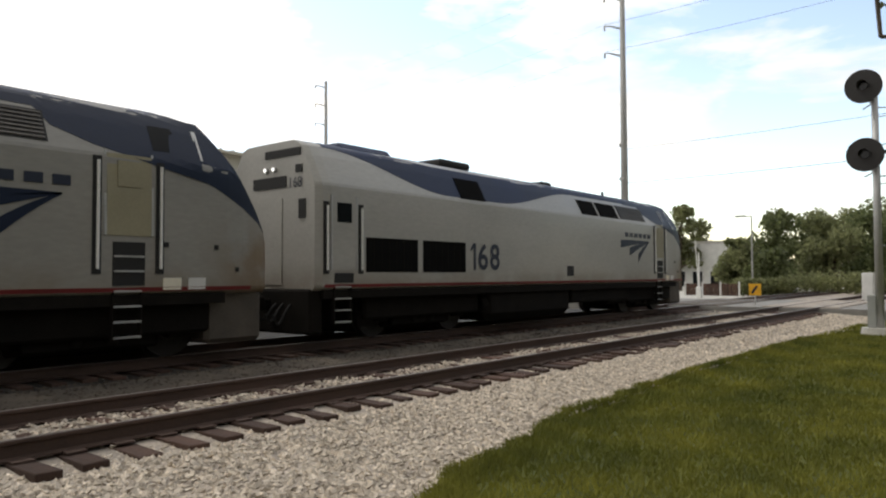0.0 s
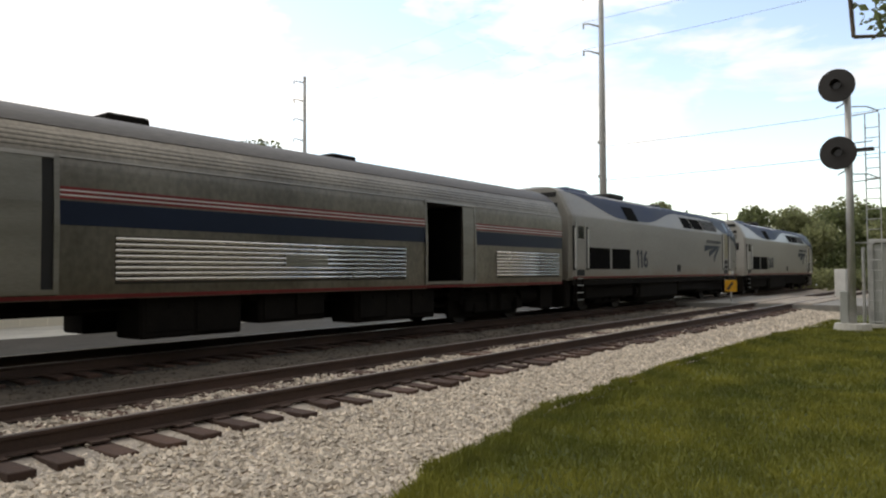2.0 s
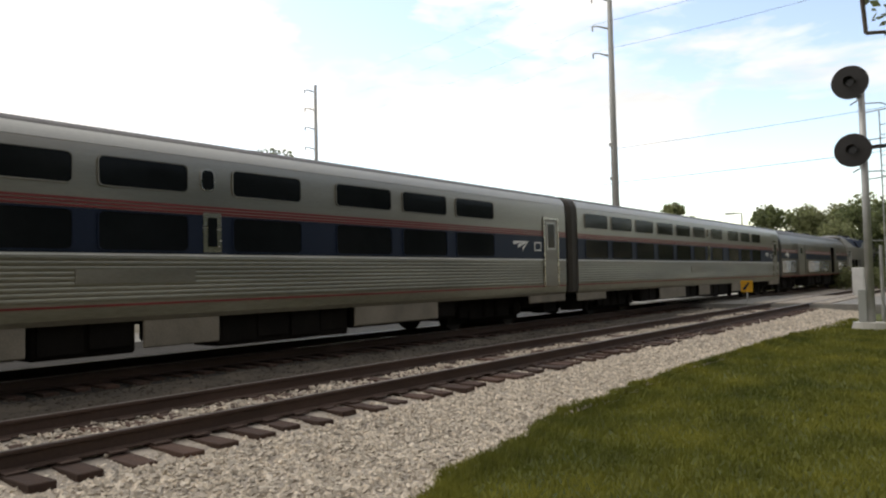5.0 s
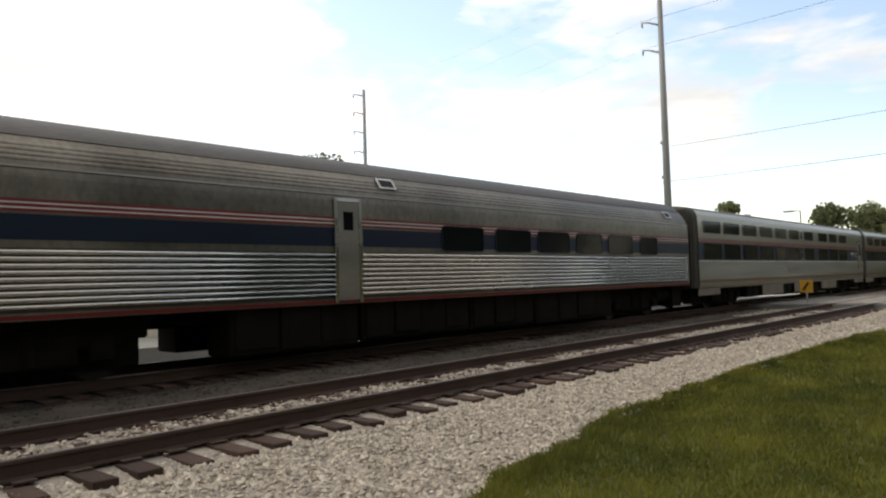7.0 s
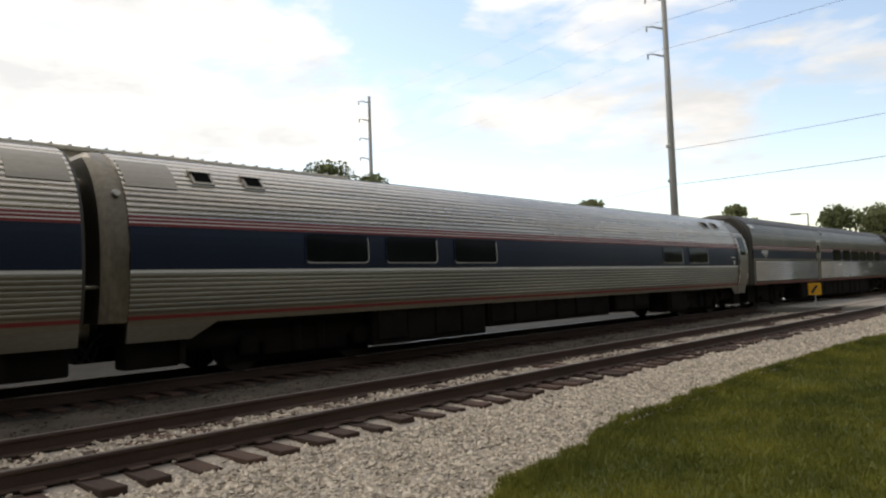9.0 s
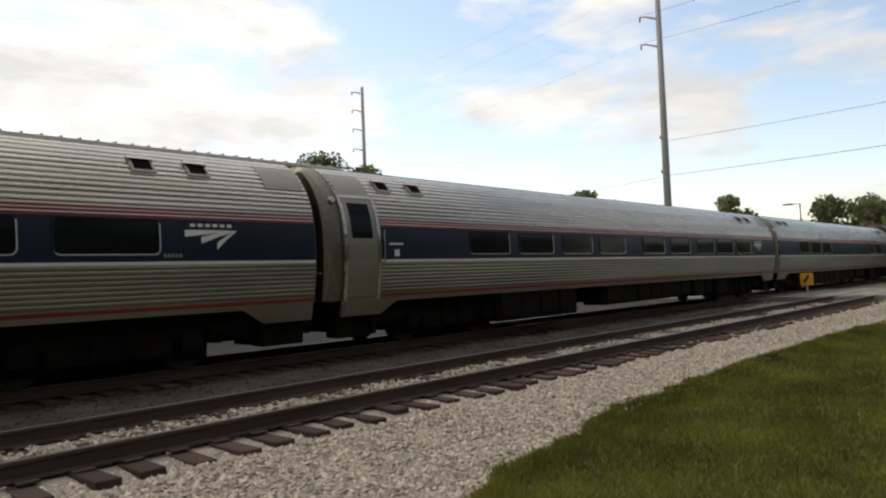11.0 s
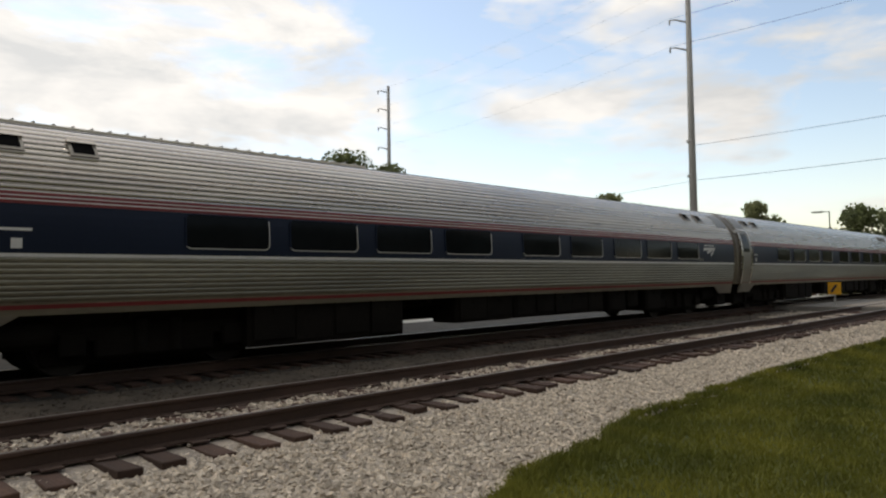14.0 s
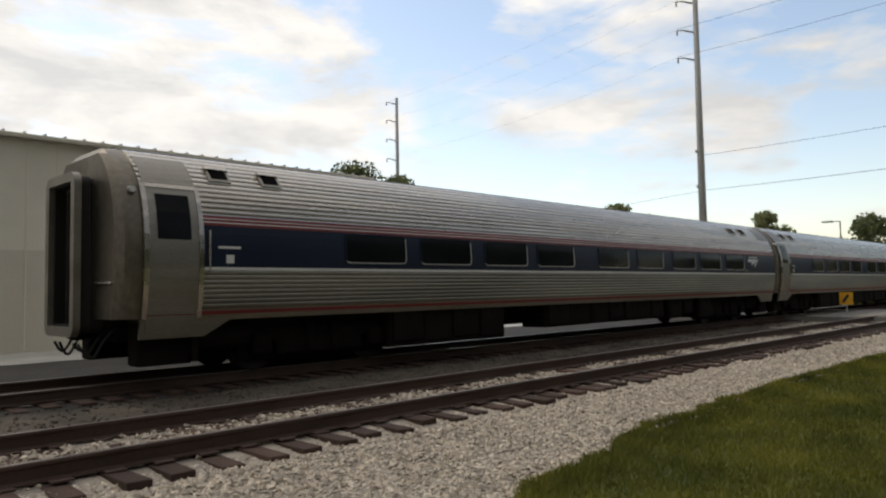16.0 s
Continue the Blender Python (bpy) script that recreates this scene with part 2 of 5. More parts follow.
# steel for the lower sides; the dark ground's reflection is put into its colour
LOWER_DIM = material("road_filmed_steel", (0.33, 0.315, 0.255), 0.40, 0.85, 0.30, 0.8, 22, 0.05, (0.25, 1, 2))
# near-black for openings: the shade inside them is put into the colour
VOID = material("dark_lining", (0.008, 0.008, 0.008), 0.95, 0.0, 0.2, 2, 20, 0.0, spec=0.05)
BLACKTXT = material("dark_lettering", (0.014, 0.020, 0.042), 0.5, 0.0, 0.1, 1, 10, 0.0)
LAMPLIT = glow("lit_headlamp", (1.0, 0.97, 0.9), 1.6)


# ---- mesh helpers ----
def part(name, bm, mat, parent=None, label="", smooth=False):
    me = bpy.data.meshes.new(name)
    if isinstance(bm, tuple):
        me.from_pydata(bm[0], [], bm[1])
        me.update()
    else:
        bm.to_mesh(me)
        bm.free()
    for m in (mat if isinstance(mat, (list, tuple)) else [mat]):
        me.materials.append(m)
    if smooth:
        me.polygons.foreach_set("use_smooth", [True] * len(me.polygons))
    ob = new(name, me)
    if parent:
        ob.parent = parent
    if label:
        tagged(ob, label)
    return ob


def share(ob, parent, m):
    """A further piece on the same mesh."""
    o = new(ob.name.split(".")[0], ob.data)
    o.parent = parent
    o.matrix_basis = m
    return o


def box(bm, x0, x1, y0, y1, z0, z1, bevel=0.0):
    r = bmesh.ops.create_cube(bm, size=1, matrix=Matrix.Translation(((x0 + x1) / 2, (y0 + y1) / 2, (z0 + z1) / 2))
                              @ Matrix.Diagonal((x1 - x0, y1 - y0, z1 - z0, 1)))
    if bevel:
        es = list({e for v in r["verts"] for e in v.link_edges})
        bmesh.ops.bevel(bm, geom=es, offset=bevel, segments=1, affect="EDGES")
    return bm


def boxed(*a, bevel=0.0):
    return box(bmesh.new(), *a, bevel=bevel)


def tube(bm, a, b, r0, r1=None, n=10):
    a, b = Vector(a), Vector(b)
    d = b - a
    m = Matrix.Translation((a + b) / 2) @ d.to_track_quat("Z", "Y").to_matrix().to_4x4()
    bmesh.ops.create_cone(bm, cap_ends=True, segments=n, radius1=r0, radius2=r0 if r1 is None else r1, depth=d.length, matrix=m)
    return bm


def tubed(*a, **k):
    return tube(bmesh.new(), *a, **k)


def empty(name, x=0, y=0, z=0):
    o = new(name)
    o.location = (x, y, z)
    o.empty_display_size = 0.2
    return o


# ---- ground and tracks ----
NEAR, FAR = 7.47, 12.38           # the two track centres; rail tops at z = 0
ROAD0, ROAD1 = 33.0, 43.0         # the road over the tracks


def grid_sheet(name, xs, ys, zf, mat, kind="structure", label=""):
    vs = [(x, y, zf(x, y)) for x in xs for y in ys]
    n = len(ys)
    fs = [(i * n + j, (i + 1) * n + j, (i + 1) * n + j + 1, i * n + j + 1) for i in range(len(xs) - 1) for j in range(n - 1)]
    ob = part(name, (vs, fs), mat, smooth=True)
    return tagged(ob, label, kind=kind)


def bed_z(x, y):
    if y < edge_y(x) - 0.15:
        return -0.52
    pts = [(3.0, -0.43), (3.6, -0.40), (4.3, -0.365), (5.0, -0.335), (5.9, -0.262), (6.3, -0.235), (6.75, -0.20), (8.2, -0.20), (8.7, -0.23), (9.5, -0.27), (10.4, -0.27), (11.0, -0.22),
           (13.8, -0.22), (14.8, -0.28), (20.5, -0.38)]
    z = float(np.interp(y, [p[0] for p in pts], [p[1] for p in pts]))
    return z + 0.02 * noise.noise((x * 1.3, y * 1.3, 0)) + 0.012 * noise.noise((x * 5, y * 5, 3))


def edge_y(x):
    """Where the grass meets the stones."""
    base = float(np.interp(x, (1, 4, 5, 7, 8, 14, 22, 30), (2.9, 3.68, 3.95, 4.28, 4.5, 4.75, 4.5, 4.4)))
    return base + 0.14 * noise.noise((x * 0.6, 2.2, 0)) + 0.12 * noise.noise((x * 1.9, 5.2, 0))


def grass_z(x, y):
    if y > edge_y(x) + 0.25:
        return -0.50
    return -0.40 + 0.05 * noise.noise((x * 0.25, y * 0.25, 7)) + 0.03 * noise.noise((x * 0.9, y * 0.9, 1))


far_x = [-900, -300, -120, -60, -30, 0, 30, 45, 60, 120, 300, 900, 2500]
far_y = [-900, -300, -100, -40, -10, 10, 30, 60, 120, 300, 900, 2500]
grid_sheet("ground", far_x, far_y, lambda x, y: -0.56, GRASS_G, label="flat grassy ground reaching the horizon")
grid_sheet("lawn", list(np.arange(-6, 33.1, 0.4)), list(np.arange(-14, 5.3, 0.25)), grass_z, GRASS_G, label="mown green lawn beside the ballast")
grid_sheet("ballast_bed", list(np.arange(-40, 33.01, 0.35)), list(np.arange(2.4, 8.81, 0.2)), bed_z, BED, label="pale crushed limestone ballast under the track")
grid_sheet("trackside_dirt", list(np.arange(-40, 33.01, 0.5)), list(np.arange(8.8, 10.91, 0.3)), bed_z, DIRT, label="dark brown ballast between the tracks")
# near-black sheet below the train, shade and oil in one colour
grid_sheet("trackside_dirt", list(np.arange(-40, 33.01, 0.5)), list(np.arange(10.9, 21.11, 0.3)), bed_z, OILY_SHADED, label="oily ballast under the busy track, coloured near black for the train's shade")
grid_sheet("ballast_beyond", list(np.arange(43, 320, 4.0)), list(np.arange(4.5, 16.3, 0.6)), lambda x, y: bed_z(x, y) + 0.02, BED,
           label="pale ballast beyond the road crossing")
tagged(part("road", boxed(ROAD0, ROAD1, -60, 120, -0.7, -0.05), ROADM), "pale worn asphalt road over the tracks", kind="structure")
tagged(part("pavement", boxed(-80, ROAD0 - 0.02, 20.9, 60, -0.8, -0.43), CONC), "pale concrete yard behind the tracks", kind="structure")
tagged(part("pavement", boxed(ROAD1 + 0.02, 110, 16.5, 60, -0.8, -0.47), CONC), "pale concrete car park beyond the road", kind="structure")


def rail_mesh(x0, x1):
    half = [(0.075, -0.175), (0.075, -0.160), (0.010, -0.145), (0.009, -0.045), (0.036, -0.034), (0.037, -0.008), (0.030, 0.0)]
    ring = half + [(-y, z) for y, z in reversed(half)]
    xs = np.linspace(x0, x1, 40)
    vs = [(x, y, z) for x in xs for y, z in ring]
    n = len(ring)
    fs = [(i * n + j, i * n + (j + 1) % n, (i + 1) * n + (j + 1) % n, (i + 1) * n + j) for i in range(39) for j in range(n)]
    return vs, fs


for ty, word in ((NEAR, "weathered track with rusty rails on timber ties"), (FAR, "busy track with rails in oily ballast darkened for the train's shade")):
    track = tagged(empty("railway_track", 0, ty, 0), word, kind="structure")
    for s in (-0.7525, 0.7525):
        r = part("rail", rail_mesh(-60, 320), [RUSTY, RAILTOP], track)
        r.location = (0, s, 0)
        for p in r.data.polygons:
            if abs(p.center.z) < 0.002 or (ty == FAR and p.center.z > -0.01):
                p.material_index = 1
    tie_bm = bmesh.new()
    box(tie_bm, -0.112, 0.112, -1.3, 1.3, -0.36, -0.176, bevel=0.008)
    first = part("tie", tie_bm, TIE, track)
    rng = random.Random(int(ty))
    first.location = (-8.0, 0, 0)
    k = 1
    while -8.05 + k * 0.44 < ROAD0 - 0.4:
        share(first, track, pose(-8.05 + k * 0.44 + rng.uniform(-.04, .04), rng.uniform(-.13, .08), rng.uniform(-.02, .003), rng.uniform(-.4, .4), rng.uniform(-3, 3), rng.uniform(-2.2, 2.2)))
        k += 1
    plate = part("tie_plate", boxed(-0.09, 0.09, -0.17, 0.17, -0.179, -0.162), RUSTY, track)
    plate.location = (-8.0, -0.7525, 0)
    if ty == NEAR:
        for k in range(1, 92):
            for s in (-0.7525, 0.7525):
                share(plate, track, pose(-8.05 + k * 0.44, s, 0))
    # timber and rubber panels of the crossing
    for y0, y1 in ((-1.5, -0.83), (-0.66, 0.66), (0.83, 1.5)):
        part("crossing_panel", boxed(ROAD0 + 0.3, ROAD1 - 0.3, y0, y1, -0.2, -0.01), DIRT if ty == FAR else BED, track)


def scatter(name, count, spot, size, mat, label, seed, flat=0.7):
    """Loose stones: small uneven lumps."""
    rs = np.random.RandomState(seed)
    base = np.array([(1, 0, 0), (-1, 0, 0), (0, 1, 0), (0, -1, 0), (0, 0, 1), (0, 0, -1)], float)
    tri = np.array([(0, 2, 4), (2, 1, 4), (1, 3, 4), (3, 0, 4), (2, 0, 5), (1, 2, 5), (3, 1, 5), (0, 3, 5)])
    vs, fs = [], []
    for i in range(count):
        x, y, z = spot(rs)
        r = size * rs.uniform(0.55, 1.35)
        v = base * (rs.uniform(0.6, 1.25, (6, 1))) * np.array([1, rs.uniform(.6, 1), flat * rs.uniform(.6, 1.1)]) * r
        v += rs.uniform(-.3, .3, (6, 3)) * r
        a, b = rs.uniform(0, 6.28), rs.uniform(-.6, .6)
        c, s = math.cos(a), math.sin(a)
        v = v @ np.array([(c, s, 0), (-s, c, 0), (0, 0, 1)]) @ np.array([(1, 0, 0), (0, math.cos(b), math.sin(b)), (0, -math.sin(b), math.cos(b))])
        vs.append(v + (x, y, z))
        fs.append(tri + 6 * i)
    me = bpy.data.meshes.new(name)
    me.from_pydata(np.concatenate(vs).tolist(), [], np.concatenate(fs).tolist())
    me.materials.append(mat)
    return tagged(new(name, me), label, kind="stuff")


def spot_near(rs):
    x = 1.0 + 15 * rs.uniform() ** 1.3
    y = rs.uniform(edge_y(x) - 0.15, 6.5)
    return x, y, bed_z(x, y) + (0.005 if y < 6.1 else -0.012)


def spot_far(rs):
    x = 14 + 19 * rs.uniform()
    y = rs.uniform(edge_y(x) - 0.1, 6.4)
    return x, y, bed_z(x, y) + 0.005


def spot_between(rs):
    x = rs.uniform(0, 30)
    y = rs.uniform(6.6, 8.9)
    if noise.noise((x * 0.9, y * 1.6, 4)) < -0.12:
        y = rs.uniform(6.8, 7.15)
    return x, y, bed_z(x, y) + (0.022 if 6.8 < y < 8.2 else -0.005)


scatter("ballast_stones", 30000, spot_near, 0.036, STONE, "loose pale limestone ballast stones", 3)
scatter("ballast_stones", 9000, spot_far, 0.045, STONE, "loose pale limestone ballast stones further along", 4)
scatter("ballast_stones", 13000, spot_between, 0.034, STONE, "pale ballast stones between the rails", 5)
scatter("crushed_stone_patch", 900, lambda rs: (lambda x, y: (x, y, bed_z(x, y)))(rs.uniform(27.5, 32.8), rs.normal(9.6, 0.35)), 0.05, STONE, "pale crushed stone patch beside the crossing", 8)
scatter("dirt_stones", 6000, lambda rs: (lambda x, y: (x, y, bed_z(x, y)))(rs.uniform(0, 30), rs.uniform(9.2, 11.2)), 0.032, DIRT, "dark brown stones beside the rails", 6)


def grass_blades(name, count, region, seed, tall):
    rs = np.random.RandomState(seed)
    x, y = region(rs, count)
    ok = np.array([b < edge_y(a) + 0.12 * rs.uniform(-1, 1) for a, b in zip(x, y)])
    x, y = x[ok], y[ok]
    n = len(x)
    z = np.array([max(grass_z(a, b), bed_z(a, b)) for a, b in zip(x, y)])
    hgt = tall * rs.uniform(0.5, 1.3, n)
    a = rs.uniform(0, 6.283, n)
    w = 0.006 + 0.0008 * x
    dx, dy = np.cos(a) * w, np.sin(a) * w
    lx, ly = rs.normal(0, 0.45, n) * hgt, rs.normal(0, 0.45, n) * hgt
    v = np.empty((n, 3, 3))
    v[:, 0] = np.stack([x - dx, y - dy, z - 0.01], 1)
    v[:, 1] = np.stack([x + dx, y + dy, z - 0.01], 1)
    v[:, 2] = np.stack([x + lx, y + ly, z + hgt], 1)
    me = bpy.data.meshes.new(name)
    me.from_pydata(v.reshape(-1, 3).tolist(), [], np.arange(3 * n).reshape(-1, 3).tolist())
    me.materials.append(BLADE)
    return tagged(new(name, me), "short green lawn grass with ragged edge", kind="stuff")


grass_blades("grass", 150000, lambda rs, n: ((lambda x: (x, (x + .6) * rs.uniform(-0.1, 1.35, n)))(1.6 + 10.4 * rs.uniform(0, 1, n) ** 0.8)), 11, 0.062)
grass_blades("grass", 60000, lambda rs, n: ((lambda x: (x, rs.uniform(-2.0, 5.0, n)))(12 + 16 * rs.uniform(0, 1, n))), 12, 0.075)


def edge_strip(rs, n):
    x = 2.2 + 20 * rs.uniform(0, 1, n) ** 1.5
    clump = np.array([noise.noise((a * 3.1, 1.7, 9)) for a in x])
    y = np.array([edge_y(a) for a in x]) - 0.02 - np.abs(rs.normal(0, 0.16, n)) + 0.10 * np.clip(clump, 0, 1)
    return x, y


grass_blades("grass", 26000, edge_strip, 13, 0.085)


# ---- the train ----
class Section:
    """Half of a car's cross-section, from the sill up to the middle of the roof; the sides are symmetrical."""

    def __init__(self, pts, rounds=2):
        for _ in range(rounds):
            q = [pts[0]]
            for a, b in zip(pts, pts[1:]):
                q += [(a[0] * .75 + b[0] * .25, a[1] * .75 + b[1] * .25), (a[0] * .25 + b[0] * .75, a[1] * .25 + b[1] * .75)]
            pts = q + [pts[-1]]
        self.pts = pts
        self.z = [p[1] for p in pts]
        self.y = [p[0] for p in pts]
        self.bot, self.top = self.z[0], self.z[-1]

    def at(self, z):
        return float(np.interp(z, self.z, self.y))

    def out(self, z, off):
        """The point off metres outside the skin at height z."""
        e = 0.01
        dy, dz = self.at(min(z + e, self.top)) - self.at(z - e), 2 * e
        ln = math.hypot(dy, dz)
        return self.at(z) + off * dz / ln, z - off * dy / ln


def shell(sec, u0, u1, flutes=(), ends=True, rings=None, z0=None):
    """The closed body of a car; flutes: bands of ribbed sheet (from, to, pitch, depth)."""
    zs = set(z for z in sec.z if z0 is None or z >= z0)
    if z0 is not None:
        zs.add(z0)
    rib = {}
    for a, b, pitch, depth in flutes:
        zs = {z for z in zs if z < a or z > b}
        n = int((b - a) / pitch)
        for i in range(n):
            for f, d in ((0.0, 0), (0.10, 0), (0.22, depth * .62), (0.38, depth * .95), (0.62, depth), (0.80, depth * .78), (0.93, depth * .35)):
                z = a + (i + f) * (b - a) / n
                zs.add(z)
                rib[z] = d
        zs.add(b)
    prof = []
    for z in sorted(zs):
        prof.append(sec.out(z, rib.get(z, 0)) if z < sec.top - 0.02 else (sec.at(z), z))
    ring = [(-y, z) for y, z in prof] + [(y, z) for y, z in reversed(prof[:-1])]
    xs = rings or [(u0, 1.0, 99), (u1, 1.0, 99)]
    n = len(ring)
    vs = [(x, y * w, min(z, cap)) for x, w, cap in xs for y, z in ring]
    fs = [(i * n + j, i * n + (j + 1) % n, (i + 1) * n + (j + 1) % n, (i + 1) * n + j) for i in range(len(xs) - 1) for j in range(n)]
    fs = [tuple(reversed(f)) for f in fs]
    if ends:
        fs += [tuple(range(n)), tuple(reversed(range((len(xs) - 1) * n, len(xs) * n)))]
    return vs, fs


def dim_below(body, z):
    """Darker lower side sheets: dim ground reflection put into the colour, with some road film."""
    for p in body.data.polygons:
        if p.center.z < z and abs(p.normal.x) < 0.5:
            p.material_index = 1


def patch(sec, us, lo, hi, off, side, nz=6, thick=0.02):
    """A thin panel that follows the skin between two edges; side -1 is the camera's side of the train."""
    vs, fs = [], []
    for lay in (off, off - thick):
        for u in us:
            a, b = (lo(u), hi(u)) if callable(lo) else (lo, hi)
            for j in range(nz + 1):
                z = a + (b - a) * j / nz
                y, zz = sec.out(z, lay)
                vs.append((u, side * y, zz))
    m, n = len(us), nz + 1
    q = lambda k, i, j: k * m * n + i * n + j
    for i in range(m - 1):
        for j in range(nz):
            fs.append((q(0, i, j), q(0, i, j + 1), q(0, i + 1, j + 1), q(0, i + 1, j)))
    for i in range(m - 1):
        for j in (0, nz):
            fs.append((q(0, i, j), q(0, i + 1, j), q(1, i + 1, j), q(1, i, j)))
    for i in (0, m - 1):
        for j in range(nz):
            fs.append((q(0, i, j), q(0, i, j + 1), q(1, i, j + 1), q(1, i, j)))
    bm = bmesh.new()
    bv = [bm.verts.new(v) for v in vs]
    for f in fs:
        bm.faces.new([bv[k] for k in f])
    bmesh.ops.recalc_face_normals(bm, faces=bm.faces)
    return bm


def panel(sec, u0, u1, z0, z1, off, side, nz=3, thick=0.02):
    return patch(sec, [u0, u1], lambda u: z0, lambda u: z1, off, side, nz, thick)


def rounded_outline(u0, u1, z0, z1, r, n=4):
    pts = []
    for cu, cz, a0 in ((u1 - r, z1 - r, 0), (u0 + r, z1 - r, 90), (u0 + r, z0 + r, 180), (u1 - r, z0 + r, 270)):
        for k in range(n + 1):
            a = radians(a0 + 90 * k / n)
            pts.append((cu + r * math.cos(a), cz + r * math.sin(a)))
    return pts


def window(sec, car, u0, u1, z0, z1, side, frame_mat, name="window", off=0.012, rim=0.020):
    """A pane with rounded corners in a slim raised frame."""
    inner, outer = rounded_outline(u0, u1, z0, z1, 0.085), rounded_outline(u0 - rim, u1 + rim, z0 - rim, z1 + rim, 0.105)
    n = len(inner)
    at = lambda p, o: (p[0], side * sec.out(p[1], o)[0], sec.out(p[1], o)[1])
    r = 0.085
    zs = [z0 + r - r * math.cos(radians(22.5 * k)) for k in range(5)] + [z0 + r + (z1 - z0 - 2 * r) * k / 4 for k in (1, 2, 3)] + [z1 - r + r * math.sin(radians(22.5 * k)) for k in range(5)]
    rows = []
    for z in zs:
        t = max(z0 + r - z, z - z1 + r, 0.0)
        ins = r - math.sqrt(max(0.0, r * r - t * t))
        rows.append((z, u0 + ins, u1 - ins))
    pv = [at((q, z), off) for z, a, b in rows for q in (a, b)]
    pf = [(2 * k, 2 * k + 1, 2 * k + 3, 2 * k + 2) for k in range(len(rows) - 1)]
    if side > 0:
        pf = [tuple(reversed(q)) for q in pf]
    w = part(name, (pv, pf), GLASS, car, "dark tinted window", smooth=True)
    vs = [at(p, o) for pts, o in ((inner, off - .004), (inner, off + .014), (outer, off + .014), (outer, -0.004)) for p in pts]
    fs = [(k * n + i, k * n + (i + 1) % n, (k + 1) * n + (i + 1) % n, (k + 1) * n + i) for k in range(3) for i in range(n)]
    if side > 0:
        fs = [tuple(reversed(q)) for q in fs]
    fr = part("window_frame", (vs, fs), frame_mat, w)
    if isinstance(frame_mat, tuple):      # silver only along the sill and the forward edge
        for p in fr.data.polygons:
            if p.center.z < z0 + 0.03 or (p.center.x > u1 - 0.03 and p.center.z < z1 - .05):
                p.material_index = 1
    return w


def wheelset_mesh(r):
    bm = bmesh.new()
    for s in (-1, 1):
        tube(bm, (0, s * 0.68, 0), (0, s * 0.82, 0), r, n=28)
        tube(bm, (0, s * 0.655, 0), (0, s * 0.68, 0), r + 0.028, n=28)
        tube(bm, (0, s * 0.82, 0), (0, s * 0.845, 0), r * 0.42, n=16)
        for k in range(6):      # lightening bosses that show the turn
            a = k * math.pi / 3
            tube(bm, (math.cos(a) * r * .62, s * .82, math.sin(a) * r * .62), (math.cos(a) * r * .62, s * .832, math.sin(a) * r * .62), 0.05, n=8)
    tube(bm, (0, -1.0, 0), (0, 1.0, 0), 0.085, n=12)
    return bm


WHEELS = []      # (wheelset, u on its car, radius)
_ws = {}


def truck(car, u, base, r, kind):
    """A bogie: side frames, bolster, springs, axle boxes; the wheelsets turn."""
    half = base / 2
    for s in (-1, 1):
        bm = bmesh.new()
        box(bm, u - half - 0.35, u + half + 0.35, s * 1.02 - 0.07, s * 1.02 + 0.07, 0.50, 0.74, bevel=0.03)
        box(bm, u - half * .75, u + half * .75, s * 1.02 - 0.08, s * 1.02 + 0.08, 0.24, 0.56, bevel=0.04)
        box(bm, u - half - 0.75, u + half + 0.75, s * 1.0 - 0.05, s * 1.0 + 0.05, 0.60, 0.98, bevel=0.03)
        for a in (-half, half):
            box(bm, u + a - 0.19, u + a + 0.19, s * 1.06 - 0.1, s * 1.06 + 0.1, r - 0.16, r + 0.2, bevel=0.03)
        for a in (-.28, .28):
            tube(bm, (u + a, s * 1.07, 0.30), (u + a, s * 1.07, 0.80), 0.11, n=12)
        part("side_frame", bm, UNDER, car, "grimy cast truck frame")
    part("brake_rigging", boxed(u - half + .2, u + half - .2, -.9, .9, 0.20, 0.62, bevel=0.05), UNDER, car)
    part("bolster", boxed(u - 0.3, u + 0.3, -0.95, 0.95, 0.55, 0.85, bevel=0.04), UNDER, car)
    for a in (-half, half):
        key = round(r, 3)
        if key not in _ws:
            w = part("wheelset", wheelset_mesh(r), WHEEL, car, "steel wheels on an axle")
            _ws[key] = w.data
        else:
            w = new("wheelset", _ws[key])
            w.parent = car
            tagged(w, "steel wheels on an axle")
        w.location = (u + a, 0, r)
        WHEELS.append((w, u + a, r))


def coupler(car, u, d):
    bm = bmesh.new()
    box(bm, min(u - d * 0.4, u + d * 0.42), max(u - d * 0.4, u + d * 0.42), -0.09, 0.09, 0.70, 0.92, bevel=0.03)
    box(bm, min(u + d * .25, u + d * .5), max(u + d * .25, u + d * .5), -0.17, 0.17, 0.66, 0.98, bevel=0.05)
    part("coupler", bm, UNDER, car, "grimy knuckle coupler")
    for k, y in enumerate((-0.75, -0.5, -0.28, 0.35, 0.6)):
        cu = bpy.data.curves.new("air_hose", "CURVE")
        cu.dimensions, cu.bevel_depth, cu.bevel_resolution = "3D", 0.022, 2
        sp = cu.splines.new("NURBS")
        drop = 0.36 + 0.05 * (k % 3)
        pts = [(u - d * .05, y, 0.86), (u + d * .18, y, 0.82), (u + d * .34, y + .02, drop), (u + d * .42, y + .05, drop + .02), (u + d * .5, y + .07, 0.62)]
        sp.points.add(len(pts) - 1)
        for p, c in zip(sp.points, pts):
            p.co = (*c, 1)
        sp.use_endpoint_u = True
        cu.materials.append(BLACK)
        h = new("air_hose", cu)
        h.parent = car


